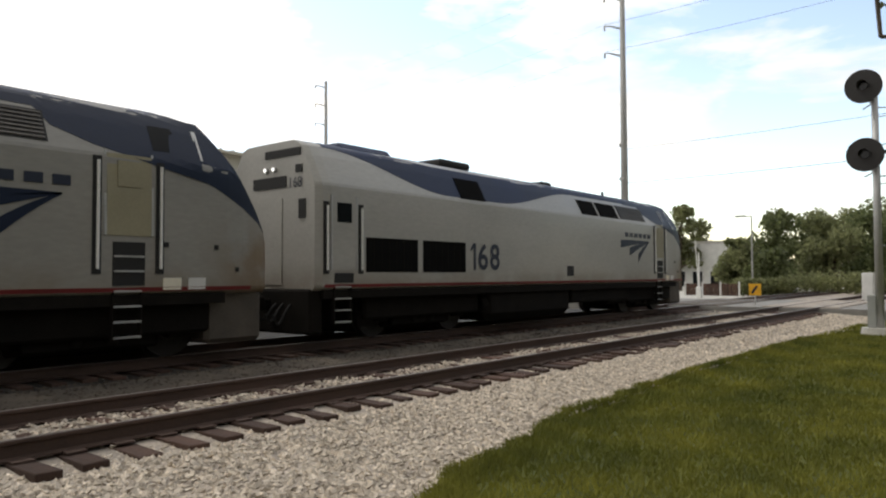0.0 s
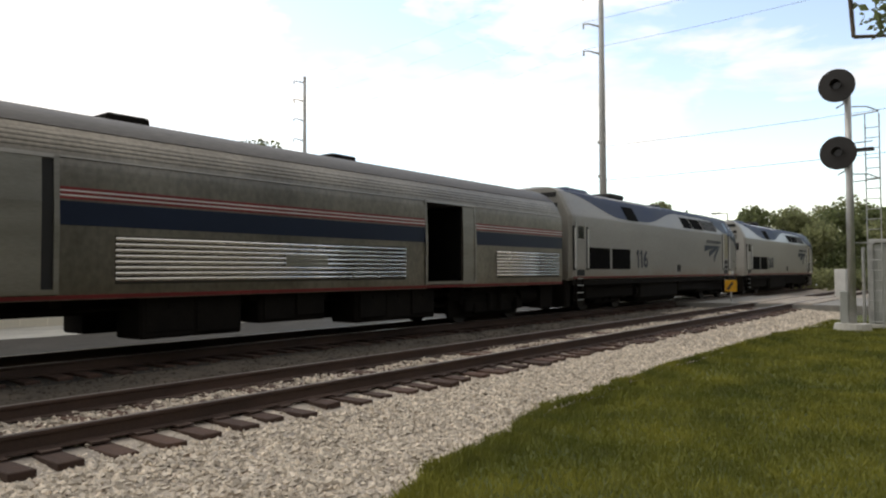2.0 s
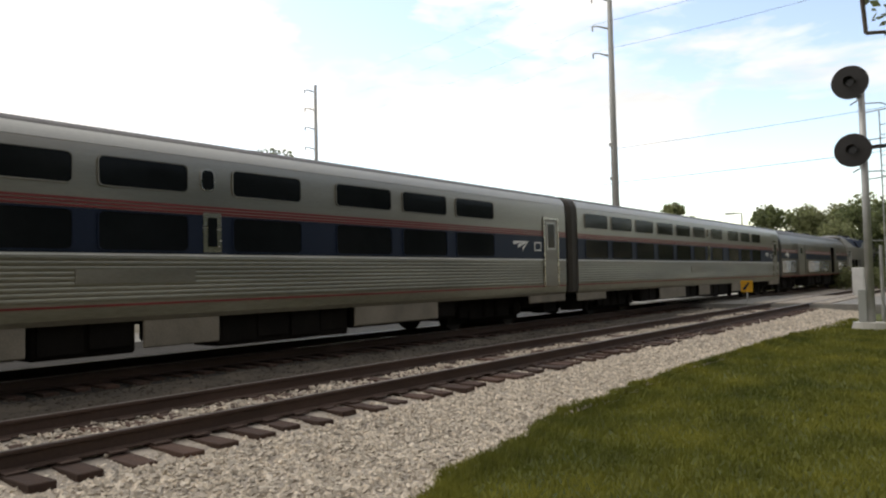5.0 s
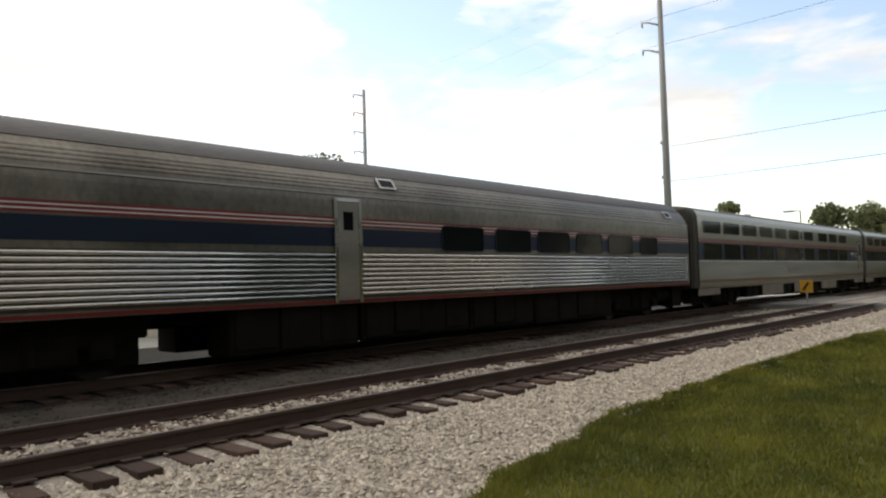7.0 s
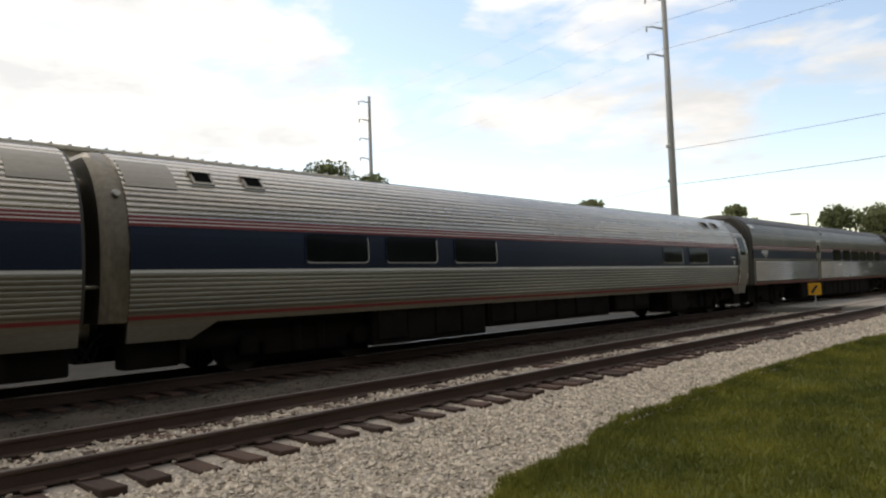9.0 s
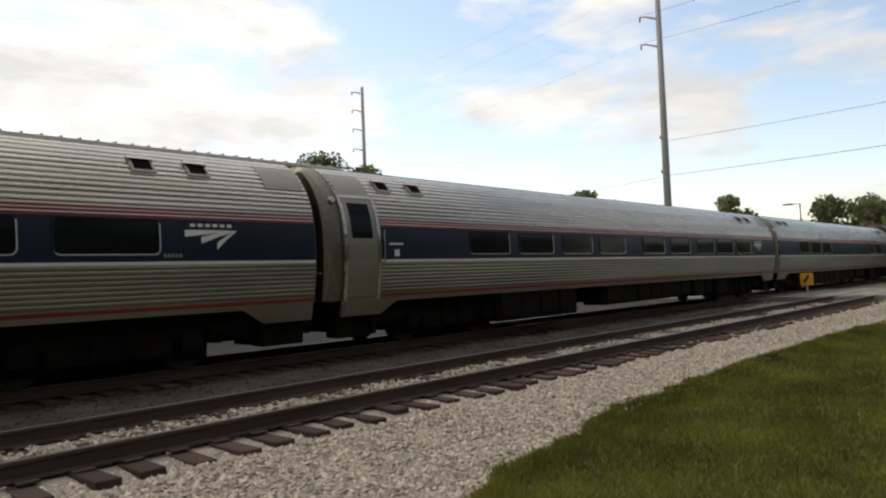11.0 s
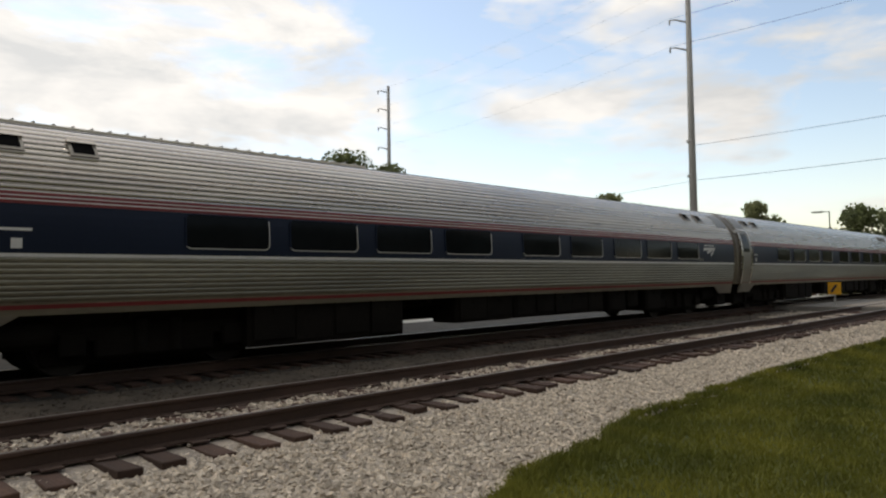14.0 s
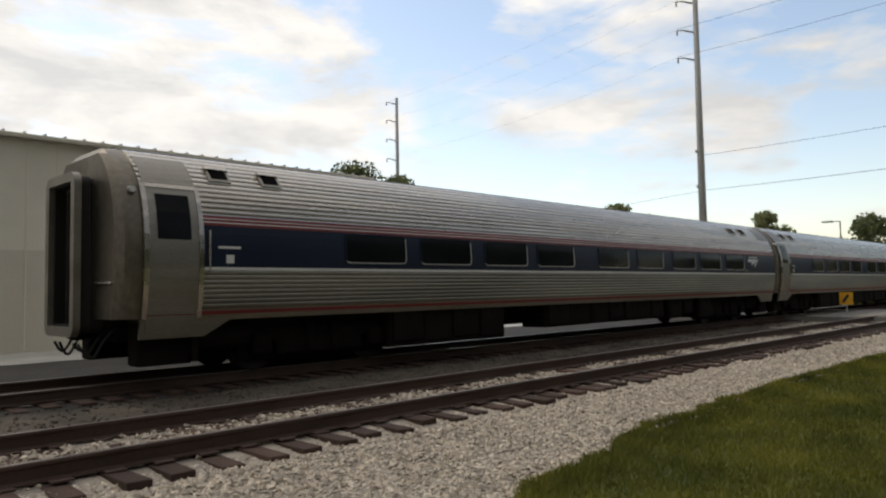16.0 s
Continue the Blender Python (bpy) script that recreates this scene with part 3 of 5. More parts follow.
def rounded_ring(x0, x1, w0, w1, lo, top, thick, r):
    """A rounded rectangular hoop round a doorway, from x0 to x1; half widths w0 at x0 and w1 at x1."""
    bm = bmesh.new()
    loops = []
    for x, w, ins in ((x0, w0, 0), (x1, w1, 0), (x1, w1, thick), (x0, w0, thick)):
        pts = rounded_outline(-w + ins, w - ins, lo + ins, top - ins, max(.03, r - ins), 5)
        loops.append([bm.verts.new((x, y, z)) for y, z in pts])
    n = len(loops[0])
    for k in range(4):
        p, q = loops[k], loops[(k + 1) % 4]
        for i in range(n):
            bm.faces.new((p[i], p[(i + 1) % n], q[(i + 1) % n], q[i]))
    bmesh.ops.recalc_face_normals(bm, faces=bm.faces)
    return bm


def gangway(car, u, d, top, face, reach=0.30):
    """The covered passage on a car's end: pleated bellows and a frame round a dark doorway."""
    lo, w = 0.78, 0.62
    n = 3
    for k in range(n):
        a, b = u + d * reach * k / n, u + d * reach * (k + .85) / n
        part("gangway_bellows", rounded_ring(a, b, w, w - .03, lo, top - .02 * (k % 2), .13, .16), BLACK, car, "black rubber gangway bellows")
    part("gangway_frame", rounded_ring(u + d * (reach - .06), u + d * (reach + .05), w + .05, w + .05, lo - .05, top + .05, .15, .18), face, car, "grey gangway face plate")
    a, b = sorted((u + d * 0.01, u + d * 0.05))
    dr = part("end_door", boxed(a, b, -w + .14, w - .14, lo + .1, top - .15), UNDER, car, "dark end door")
    part("door_window", boxed(min(b, a) - .004 if d < 0 else b, a if d < 0 else b + .004, -.22, .22, 2.1, 2.75), GLASS, dr)


def end_fairing(car, sec, E, d, z0):
    """The dark rounded end of a car, deep at the rear and shallow at the front."""
    far = 0.38 if d < 0 else 0.10
    rings = [(d * E, 0.985, sec.top - .06), (d * (E + far * .7), 0.965, sec.top - .10), (d * (E + far), 0.90, sec.top - .22)]
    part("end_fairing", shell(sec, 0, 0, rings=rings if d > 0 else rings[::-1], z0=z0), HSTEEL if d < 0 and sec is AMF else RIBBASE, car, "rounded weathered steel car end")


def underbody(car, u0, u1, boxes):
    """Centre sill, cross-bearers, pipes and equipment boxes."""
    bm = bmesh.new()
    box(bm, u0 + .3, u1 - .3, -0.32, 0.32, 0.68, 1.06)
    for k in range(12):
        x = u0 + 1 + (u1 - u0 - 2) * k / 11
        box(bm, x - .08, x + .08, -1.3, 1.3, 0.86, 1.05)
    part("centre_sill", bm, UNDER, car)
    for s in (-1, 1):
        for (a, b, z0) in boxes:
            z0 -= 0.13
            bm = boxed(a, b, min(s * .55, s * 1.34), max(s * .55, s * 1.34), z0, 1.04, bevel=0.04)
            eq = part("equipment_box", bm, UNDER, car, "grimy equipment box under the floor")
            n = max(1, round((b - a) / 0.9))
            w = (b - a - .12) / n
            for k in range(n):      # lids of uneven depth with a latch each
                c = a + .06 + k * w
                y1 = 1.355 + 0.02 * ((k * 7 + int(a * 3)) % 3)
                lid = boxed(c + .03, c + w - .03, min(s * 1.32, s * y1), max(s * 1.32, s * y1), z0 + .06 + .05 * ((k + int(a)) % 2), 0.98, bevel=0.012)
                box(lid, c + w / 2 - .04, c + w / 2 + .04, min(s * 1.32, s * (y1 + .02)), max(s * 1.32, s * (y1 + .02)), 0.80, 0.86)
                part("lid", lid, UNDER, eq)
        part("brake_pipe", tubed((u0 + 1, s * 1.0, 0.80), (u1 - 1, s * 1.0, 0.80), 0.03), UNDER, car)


def end_gear(car, E, d):
    """Step wells, tanks and brackets between the truck and the end of a car."""
    for s in (-1, 1):
        y = lambda a, b: (min(s * a, s * b), max(s * a, s * b))
        u = lambda a, b: (min(d * a, d * b), max(d * a, d * b))
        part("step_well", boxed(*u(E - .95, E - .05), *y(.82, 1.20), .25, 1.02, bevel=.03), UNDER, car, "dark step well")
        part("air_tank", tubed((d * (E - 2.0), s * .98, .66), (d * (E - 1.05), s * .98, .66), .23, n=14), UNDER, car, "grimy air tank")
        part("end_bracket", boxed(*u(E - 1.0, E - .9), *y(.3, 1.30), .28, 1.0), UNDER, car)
        # added dark sheet that closes the gaps behind the truck frame
        part("truck_guard", boxed(*u(E - 5.25, E - 1.9), *y(.86, .93), .16, .98, bevel=.02), UNDER, car, "added dark sheet closing the gaps behind the truck frame")


def arrow_mark(sec, car, u, z, w, h, side, mat):
    """The three-finned sweeping mark, drawn as plain shapes."""
    for k, (a, b, c, d) in enumerate(((0.0, 0.30, 0.62, 0.98), (0.30, 0.56, 0.30, 0.80), (0.60, 0.80, 0.02, 0.62))):
        us = [u + w * (a + (1.0 - a) * i / 8) for i in range(9)]
        lo_ = lambda x, a=a, b=b, c=c, k=k: z + h * (c + (0.93 - c) * ((x - u) / w - a) / (1 - a) * (1.25 - 0.25 * ((x - u) / w - a) / (1 - a)))
        hi_ = lambda x, a=a, d=d, lo_=lo_: lo_(x) + h * (0.30 * (1 - ((x - u) / w - a) / (1 - a)) + 0.03)
        part("logo_fin", patch(sec, us, lo_, hi_, 0.012, side, 2), mat, car)


def letter_bars(sec, car, u, z, w, h, side, mat, n=6):
    for k in range(n):
        a = u + w * k / n
        part("letter_bar", panel(sec, a, a + w / n * 0.66, z, z + h, 0.012, side, 1), mat, car)


def digits(sec, car, text, u, z, w, h, side, mat, off=0.014):
    """Road numbers in the built-in font on the side."""
    cu = bpy.data.curves.new("digits", "FONT")
    cu.body, cu.size, cu.offset = text, 1.0, 0.018
    t = bpy.data.objects.new("digits", cu)
    me = bpy.data.meshes.new_from_object(t)
    bpy.data.objects.remove(t)
    co = np.array([v.co for v in me.vertices])
    lo, hi = co.min(0), co.max(0)
    bm = bmesh.new()
    bm.from_mesh(me)
    bpy.data.meshes.remove(me)
    for v in bm.verts:
        a, b = (v.co.x - lo[0]) / (hi[0] - lo[0]), (v.co.y - lo[1]) / (hi[1] - lo[1])
        zz = z + b * h
        y, zz = sec.out(zz, off)
        v.co = (u + a * w if side < 0 else u + w - a * w, side * y, zz)
    return part("road_number", bm, mat, car, "dark painted road number")


AMF = Section([(1.38, 0.66), (1.45, 1.0), (1.545, 1.5), (1.565, 1.9), (1.555, 2.3), (1.50, 2.65), (1.38, 3.0), (1.14, 3.36), (0.78, 3.64), (0.4, 3.78), (0, 3.82)])
VIEW = Section([(1.50, 0.80), (1.54, 0.92), (1.55, 2.0), (1.55, 3.0), (1.54, 3.42), (1.50, 3.62), (1.36, 3.80), (1.05, 3.90), (0.55, 3.96), (0, 3.99)])
HERIT = Section([(1.50, 0.98), (1.53, 1.1), (1.53, 2.0), (1.53, 2.9), (1.50, 3.12), (1.38, 3.42), (1.10, 3.74), (0.75, 3.94), (0.4, 4.02), (0, 4.05)])


def round_coach(name_label, windows, door, logo, tail=0.30, gear=((-7.6, -3.95, 0.36), (-2.35, -0.3, 0.49), (-0.25, 3.85, 0.50), (4.15, 5.1, 0.46), (5.2, 5.85, 0.56), (6.3, 7.3, 0.40))):
    car = empty("passenger_car")
    tagged(car, name_label, "train car", "cars of the train")
    E = 12.65
    body = part("body", shell(AMF, -E, E, [(1.12, 1.74, 0.077, 0.011), (2.66, 3.71, 0.084, 0.022)], z0=0.94), [STEEL, LOWER_DIM], car, "fluted stainless steel body shell")
    dim_below(body, 1.75)
    for s in (-1, 1):
        part("blue_band", panel(AMF, -E, E, 1.80, 2.47, 0.006, s, 5), BLUE, car, "dark blue window band")
        part("roof_crown", panel(AMF, -E, E, 3.72, 3.80, 0.014, s, 4), SOOT, car, "dull roof crown")
        part("white_line", panel(AMF, -E, E, 1.745, 1.795, 0.010, s, 1), WHITE, car, "thin white line")
        part("red_stripe", panel(AMF, -E, E, 2.475, 2.515, 0.012, s, 1), RED, car)
        part("white_line", panel(AMF, -E, E, 2.518, 2.535, 0.012, s, 1), WHITE, car)
        part("red_stripe", panel(AMF, -E, E, 2.538, 2.575, 0.012, s, 1), RED, car)
        part("white_line", panel(AMF, -E, E, 2.578, 2.592, 0.012, s, 1), WHITE, car)
        part("red_stripe", panel(AMF, -E, E, 2.595, 2.635, 0.012, s, 1), RED, car)
        part("sill_stripe", panel(AMF, -E, E, 1.03, 1.09, 0.010, s, 1), RED, car, "faded red sill stripe")
        for a, b in windows:
            window(AMF, car, a, b, 1.915, 2.445, s, (BLUE, SILVER))
        # deeper skirts at both ends with a raked inner edge
        for d in (-1, 1):
            us = [d * E, d * 11.6, d * 11.05]
            part("end_skirt", patch(AMF, us, lambda u: 0.68 if abs(u) > 11.3 else 1.0, lambda u: 1.04, 0.0, s, 2, 0.05), STEEL_DULL, car, "dull steel end skirt")
        for d in door:
            c = d * 12.18
            dr = part("side_door", panel(AMF, c - .40, c + .40, 1.06, 3.02, 0.032, s, 10, 0.03), STEEL_DULL, car, "stainless vestibule door")
            part("door_window", panel(AMF, c - .27, c + .27, 2.22, 2.92, 0.040, s, 5), GLASS, dr)
            part("door_frame", panel(AMF, c - .48, c - .40, 1.0, 3.08, 0.046, s, 8, 0.04), STEEL, dr)
            part("door_frame", panel(AMF, c + .40, c + .48, 1.0, 3.08, 0.046, s, 8, 0.04), STEEL, dr)
            part("door_frame", panel(AMF, c - .40, c + .40, 3.02, 3.08, 0.046, s, 1, 0.04), STEEL, dr)
            part("step_panel", panel(AMF, c - .40, c + .40, 0.70, 1.04, 0.012, s, 2), STEEL_DULL, dr)
            part("grab_rail", tubed((c - d * .58, s * 1.60, 1.7), (c - d * .58, s * 1.60, 2.4), 0.015), STEEL, dr)
            part("roundel", panel(AMF, c - d * .95 - .07, c - d * .95 + .07, 1.86, 2.0, 0.014, s, 2), WHITE, car)
            part("letter_bar", panel(AMF, c - d * .98 - .24, c - d * .98 + .16, 2.10, 2.14, 0.014, s, 1), WHITE, car)
        for d in logo:
            u = d * 10.6 - 0.55
            arrow_mark(AMF, car, u, 1.98, 0.95, 0.34, s, WHITE)
            letter_bars(AMF, car, u + .1, 2.36, 0.8, 0.05, s, WHITE)
            letter_bars(AMF, car, d * 9.85 - .16, 1.86, 0.32, 0.06, s, STEEL_DULL, 5)
        # roof vents near both ends
        for d in (-1, 1):
            part("roof_fairing", panel(AMF, min(d * 11.75, d * 12.6), max(d * 11.75, d * 12.6), 3.10, 3.56, 0.027, s, 5), STEEL_DULL, car, "flat roof sheet")
            for c in ((11.25, 10.25) if d < 0 else (10.5, 9.55)):
                v = part("roof_vent", panel(AMF, d * c - .20, d * c + .20, 3.22, 3.45, 0.05, s, 3, 0.05), STEEL_DULL, car)
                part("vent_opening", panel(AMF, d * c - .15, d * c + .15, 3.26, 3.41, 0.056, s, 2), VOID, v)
                part("vent_hood", panel(AMF, d * c - .21, d * c + .21, 3.41, 3.46, 0.085, s, 1, 0.06), STEEL, v)
    for d in (-1, 1):
        # end fairings beside the gangway
        end_fairing(car, AMF, E, d, 1.0)
        part("tail_bracket", boxed(min(d * E, d * (E + .44)), max(d * E, d * (E + .44)), -1.36, -.7, 1.52, 1.57, bevel=0.02), STEEL, car)
        for s in ((-1, 1) if d < 0 else ()):
            lamp = part("marker_lamp", tubed((d * (E + .12), s * 1.28, 2.98), (d * (E + .12), s * 1.41, 2.98), 0.06, n=12), GALV, car)
            part("lens", tubed((d * (E + .12), s * 1.41, 2.98), (d * (E + .12), s * 1.425, 2.98), 0.045, n=12), WHITE, lamp)
        gangway(car, d * (E + 0.02), d, 3.25, STEEL_DULL, tail if d < 0 else 0.30)
        part("draft_gear", boxed(min(d * (E - 1.6), d * (E + .1)), max(d * (E - 1.6), d * (E + .1)), -.8, .8, .62, 1.0, bevel=.04), UNDER, car)
        coupler(car, d * (E + .05), d)
        end_gear(car, E, d)
        truck(car, d * 9.07, 2.59, 0.457, "passenger")
    underbody(car, -E, E, gear)
    return car


def tall_sleeper(label):
    car = empty("sleeping_car")
    tagged(car, label, "train car", "cars of the train")
    E = 12.6
    body = part("body", shell(VIEW, -E, E, [(1.12, 1.82, 0.074, 0.008)]), [VSTEEL, LOWER_DIM], car, "stainless steel body with ribbed lower side")
    dim_below(body, 1.84)
    up = [(-12.1, -10.45), (-10.1, -8.45), (-8.05, -6.42), (-6.0, -4.37), (-3.98, -2.35), (-1.95, -0.45), (0.45, 2.0), (2.95, 4.6), (5.0, 6.6), (7.0, 8.65)]
    for s in (-1, 1):
        part("blue_band", panel(VIEW, -E, E, 1.87, 2.54, 0.006, s, 2), BLUE, car, "dark blue window band")
        part("white_line", panel(VIEW, -E, E, 1.83, 1.865, 0.010, s, 1), WHITE, car)
        for z in (2.55, 2.605, 2.66):
            part("red_stripe", panel(VIEW, -E, E, z, z + .035, 0.010, s, 1), RED, car)
        part("sill_stripe", panel(VIEW, -E, E, 1.05, 1.085, 0.012, s, 1), RED, car)
        part("roof_edge", panel(VIEW, -E, E, 3.53, 3.73, 0.012, s, 4), SILVER, car, "bright roof edge strip")
        part("roof_crown", panel(VIEW, -E, E, 3.735, 3.98, 0.008, s, 6), SOOT, car, "dull roof crown")
        for a, b in up:
            window(VIEW, car, a, b, 2.91, 3.36, s, STEEL_DULL)
            window(VIEW, car, a, b, 1.92, 2.51, s, BLUE)
        window(VIEW, car, -0.18, 0.06, 2.98, 3.32, s, STEEL)
        fr = part("service_door", panel(VIEW, -0.16, 0.2, 1.9, 2.58, 0.022, s, 2), STEEL, car)
        part("door_window", panel(VIEW, -0.07, 0.11, 2.0, 2.5, 0.03, s, 2), GLASS, fr)
        dr = part("side_door", panel(VIEW, 11.3, 12.05, 1.06, 3.05, 0.024, s, 4), STEEL_DULL, car, "stainless vestibule door")
        part("door_window_frame", panel(VIEW, 11.42, 11.93, 2.15, 2.97, 0.030, s, 2), SILVER, dr)
        part("door_window", panel(VIEW, 11.47, 11.88, 2.2, 2.92, 0.036, s, 2), GLASS, dr)
        for a, b, c, d_ in ((11.24, 11.30, 1.04, 3.11), (12.05, 12.11, 1.04, 3.11), (11.30, 12.05, 3.05, 3.11)):
            part("door_frame", panel(VIEW, a, b, c, d_, 0.036, s, 2), STEEL, dr)
        arrow_mark(VIEW, car, 9.6, 2.08, 0.8, 0.3, s, WHITE)
        w = part("display_panel", panel(VIEW, 10.72, 11.1, 2.1, 2.36, 0.014, s, 1), WHITE, car, "small square white-framed display")
        part("display", panel(VIEW, 10.77, 11.05, 2.14, 2.32, 0.02, s, 1), BLUE, w)
        # car name on a pale plate
        part("name_plate", panel(VIEW, -2.3, -0.3, 1.40, 1.62, 0.020, s, 1), STEEL_DULL, car)
        letter_bars(VIEW, car, -1.9, 1.49, 1.2, 0.05, s, BLACKTXT, 9)
        # skirts with equipment openings between
        for a, b, z0 in ((-E, -10.55, 0.55), (-5.75, -2.95, 0.36), (-1.2, 0.2, 0.36), (3.5, 6.3, 0.40), (10.5, 12.6, 0.58)):
            part("skirt_panel", boxed(a, b, min(s * 1.44, s * 1.497), max(s * 1.44, s * 1.497), z0, 0.83, bevel=0.02), GRIME, car, "dirty steel skirt panel")
    for d in (-1, 1):
        end_fairing(car, VIEW, E, d, 0.84)
        gangway(car, d * (E + 0.04), d, 3.4, UNDER)
        part("draft_gear", boxed(min(d * (E - 1.6), d * (E + .1)), max(d * (E - 1.6), d * (E + .1)), -.8, .8, .62, 1.0, bevel=.04), UNDER, car)
        coupler(car, d * (E + .05), d)
        end_gear(car, E, d)
        truck(car, d * 9.07, 2.59, 0.457, "passenger")
    underbody(car, -E, E, [(-7.3, -5.8, 0.45), (-5.7, -3.0, 0.46), (-2.85, -1.25, 0.42), (0.25, 3.45, 0.38), (3.55, 6.25, 0.48), (6.4, 7.2, 0.5)])
    return car


def heritage(label, E, ribs, dinette, doors=(), hole=None):
    """An older stainless car; ribs: the stretches of bright bolted ribs on the lower side."""
    car = empty("dining_car" if dinette else "baggage_car")
    tagged(car, label, "train car", "cars of the train")
    runs, u = [], -E
    for a, b in doors:
        runs.append((u, a))
        u = b
    runs.append((u, E))
    fl = [(3.2, 3.5, 0.06, 0.008)]
    if hole:
        part("body", shell(HERIT, -E, hole[0], fl), HSTEEL, car, "aged stainless steel body shell")
        part("body", shell(HERIT, hole[1], E, fl), HSTEEL, car)
        part("door_header", shell(HERIT, hole[0], hole[1], fl, z0=3.08), HSTEEL, car)
        part("floor_beam", boxed(hole[0], hole[1], -1.5, 1.5, 1.0, 1.12), UNDER, car)
        # black sheets inside the doorway, its inner shade given as colour
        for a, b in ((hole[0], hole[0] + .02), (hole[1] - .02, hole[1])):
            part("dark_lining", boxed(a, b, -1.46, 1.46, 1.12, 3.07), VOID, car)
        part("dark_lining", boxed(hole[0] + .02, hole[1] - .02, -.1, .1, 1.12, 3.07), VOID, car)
    else:
        part("body", shell(HERIT, -E, E, fl), HSTEEL, car, "aged stainless steel body shell")
    top_r = 2.66
    for s in (-1, 1):
        part("sooty_roof", panel(HERIT, -E, E, 3.60, 4.04, 0.012, s, 8), SOOT, car, "sooty dark roof sheet")
        for a, b in runs:
            part("blue_band", panel(HERIT, a, b, 2.10, 2.46, 0.006, s, 1), BLUE, car, "dark blue band")
            for z in (2.49, 2.56, 2.63):
                part("red_stripe", panel(HERIT, a, b, z, z + .04, 0.008, s, 1), RED, car)
            for z in (2.535, 2.605):
                part("white_line", panel(HERIT, a, b, z, z + .02, 0.008, s, 1), WHITE, car)
        part("sill_stripe", panel(HERIT, -E, E, 1.0, 1.06, 0.012, s, 1), RED, car)
        part("gutter", panel(HERIT, -E, E, 3.10, 3.13, 0.022, s, 1), STEEL_DULL, car)
        for a, b in ribs:
            n = 8 if not dinette else 9
            z0, z1 = (1.24, 1.96) if not dinette else (1.12, 1.98)
            # dark base sheet: the dim gaps between sky-lit ribs are painted in
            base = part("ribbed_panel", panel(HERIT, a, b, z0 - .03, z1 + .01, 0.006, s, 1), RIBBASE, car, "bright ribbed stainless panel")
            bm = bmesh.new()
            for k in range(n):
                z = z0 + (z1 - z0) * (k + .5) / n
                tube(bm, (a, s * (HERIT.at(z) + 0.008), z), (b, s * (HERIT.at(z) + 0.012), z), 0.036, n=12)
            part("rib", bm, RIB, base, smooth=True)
    for d in (-1, 1):
        end_fairing(car, HERIT, E, d, 1.0)
        gangway(car, d * (E + 0.04), d, 3.35, UNDER)
        part("draft_gear", boxed(min(d * (E - 1.6), d * (E + .1)), max(d * (E - 1.6), d * (E + .1)), -.8, .8, .62, 1.0, bevel=.04), UNDER, car)
        coupler(car, d * (E + .05), d)
        end_gear(car, E, d)
        truck(car, d * (E - 3.3), 2.59, 0.457, "passenger")
    return car


def baggage():
    E = 10.95
    car = heritage("stainless steel baggage car with one side door open", E, [(-10.7, -7.45), (-3.74, 3.23), (7.14, 10.7)], False, ((-6.65, -4.68), (4.06, 6.05)), (4.06, 5.55))
    for s in (-1, 1):
        # open doorway, dark inside, its door pushed forward
        d1 = part("open_doorway", panel(HERIT, 4.06, 5.55, 1.10, 1.15, 0.03, s, 1), STEEL_DULL, car, "sill of the open doorway")
        part("door_leaf", panel(HERIT, 5.55, 6.05, 1.15, 3.05, 0.012, s, 3), STEEL_DULL, d1)
        for a, b, c, d in ((3.98, 4.06, 1.08, 3.14), (6.05, 6.13, 1.08, 3.14), (4.06, 6.05, 3.08, 3.14), (4.06, 6.05, 1.08, 1.15)):
            part("door_frame", panel(HERIT, a, b, c, d, 0.035, s, 2), STEEL_DULL, d1)
        d2 = part("sliding_door", panel(HERIT, -6.65, -4.85, 1.15, 3.06, 0.03, s, 3), STEEL_DULL, car, "closed dull steel sliding door")
        part("door_window", panel(HERIT, -6.02, -5.49, 2.47, 2.84, 0.036, s, 1), GLASS, d2)
        part("door_gap", panel(HERIT, -4.85, -4.68, 1.15, 3.06, 0.018, s, 3), BLACK, d2)
        for a, b, c, d in ((-6.73, -6.65, 1.08, 3.12), (-4.68, -4.60, 1.08, 3.12), (-6.65, -4.68, 3.06, 3.12), (-6.65, -4.68, 1.08, 1.15)):
            part("door_frame", panel(HERIT, a, b, c, d, 0.045, s, 2), STEEL_DULL, d2)
        arrow_mark(HERIT, car, -9.95, 2.08, 0.9, 0.33, s, WHITE)
        letter_bars(HERIT, car, -9.85, 2.40, 0.75, 0.05, s, WHITE)
        part("vent_panel", panel(HERIT, -0.35, 0.75, 1.5, 1.72, 0.045, s, 1), STEEL_DULL, car)
    part("roof_vent", boxed(-3.3, -2.5, -0.4, 0.4, 4.0, 4.16, bevel=0.04), UNDER, car)
    part("roof_vent", boxed(2.0, 2.8, -0.4, 0.4, 4.0, 4.14, bevel=0.04), UNDER, car)
    underbody(car, -E, E, [(-3.2, -1.2, 0.42), (-0.8, 0.9, 0.55), (1.8, 4.6, 0.40)])
    return car


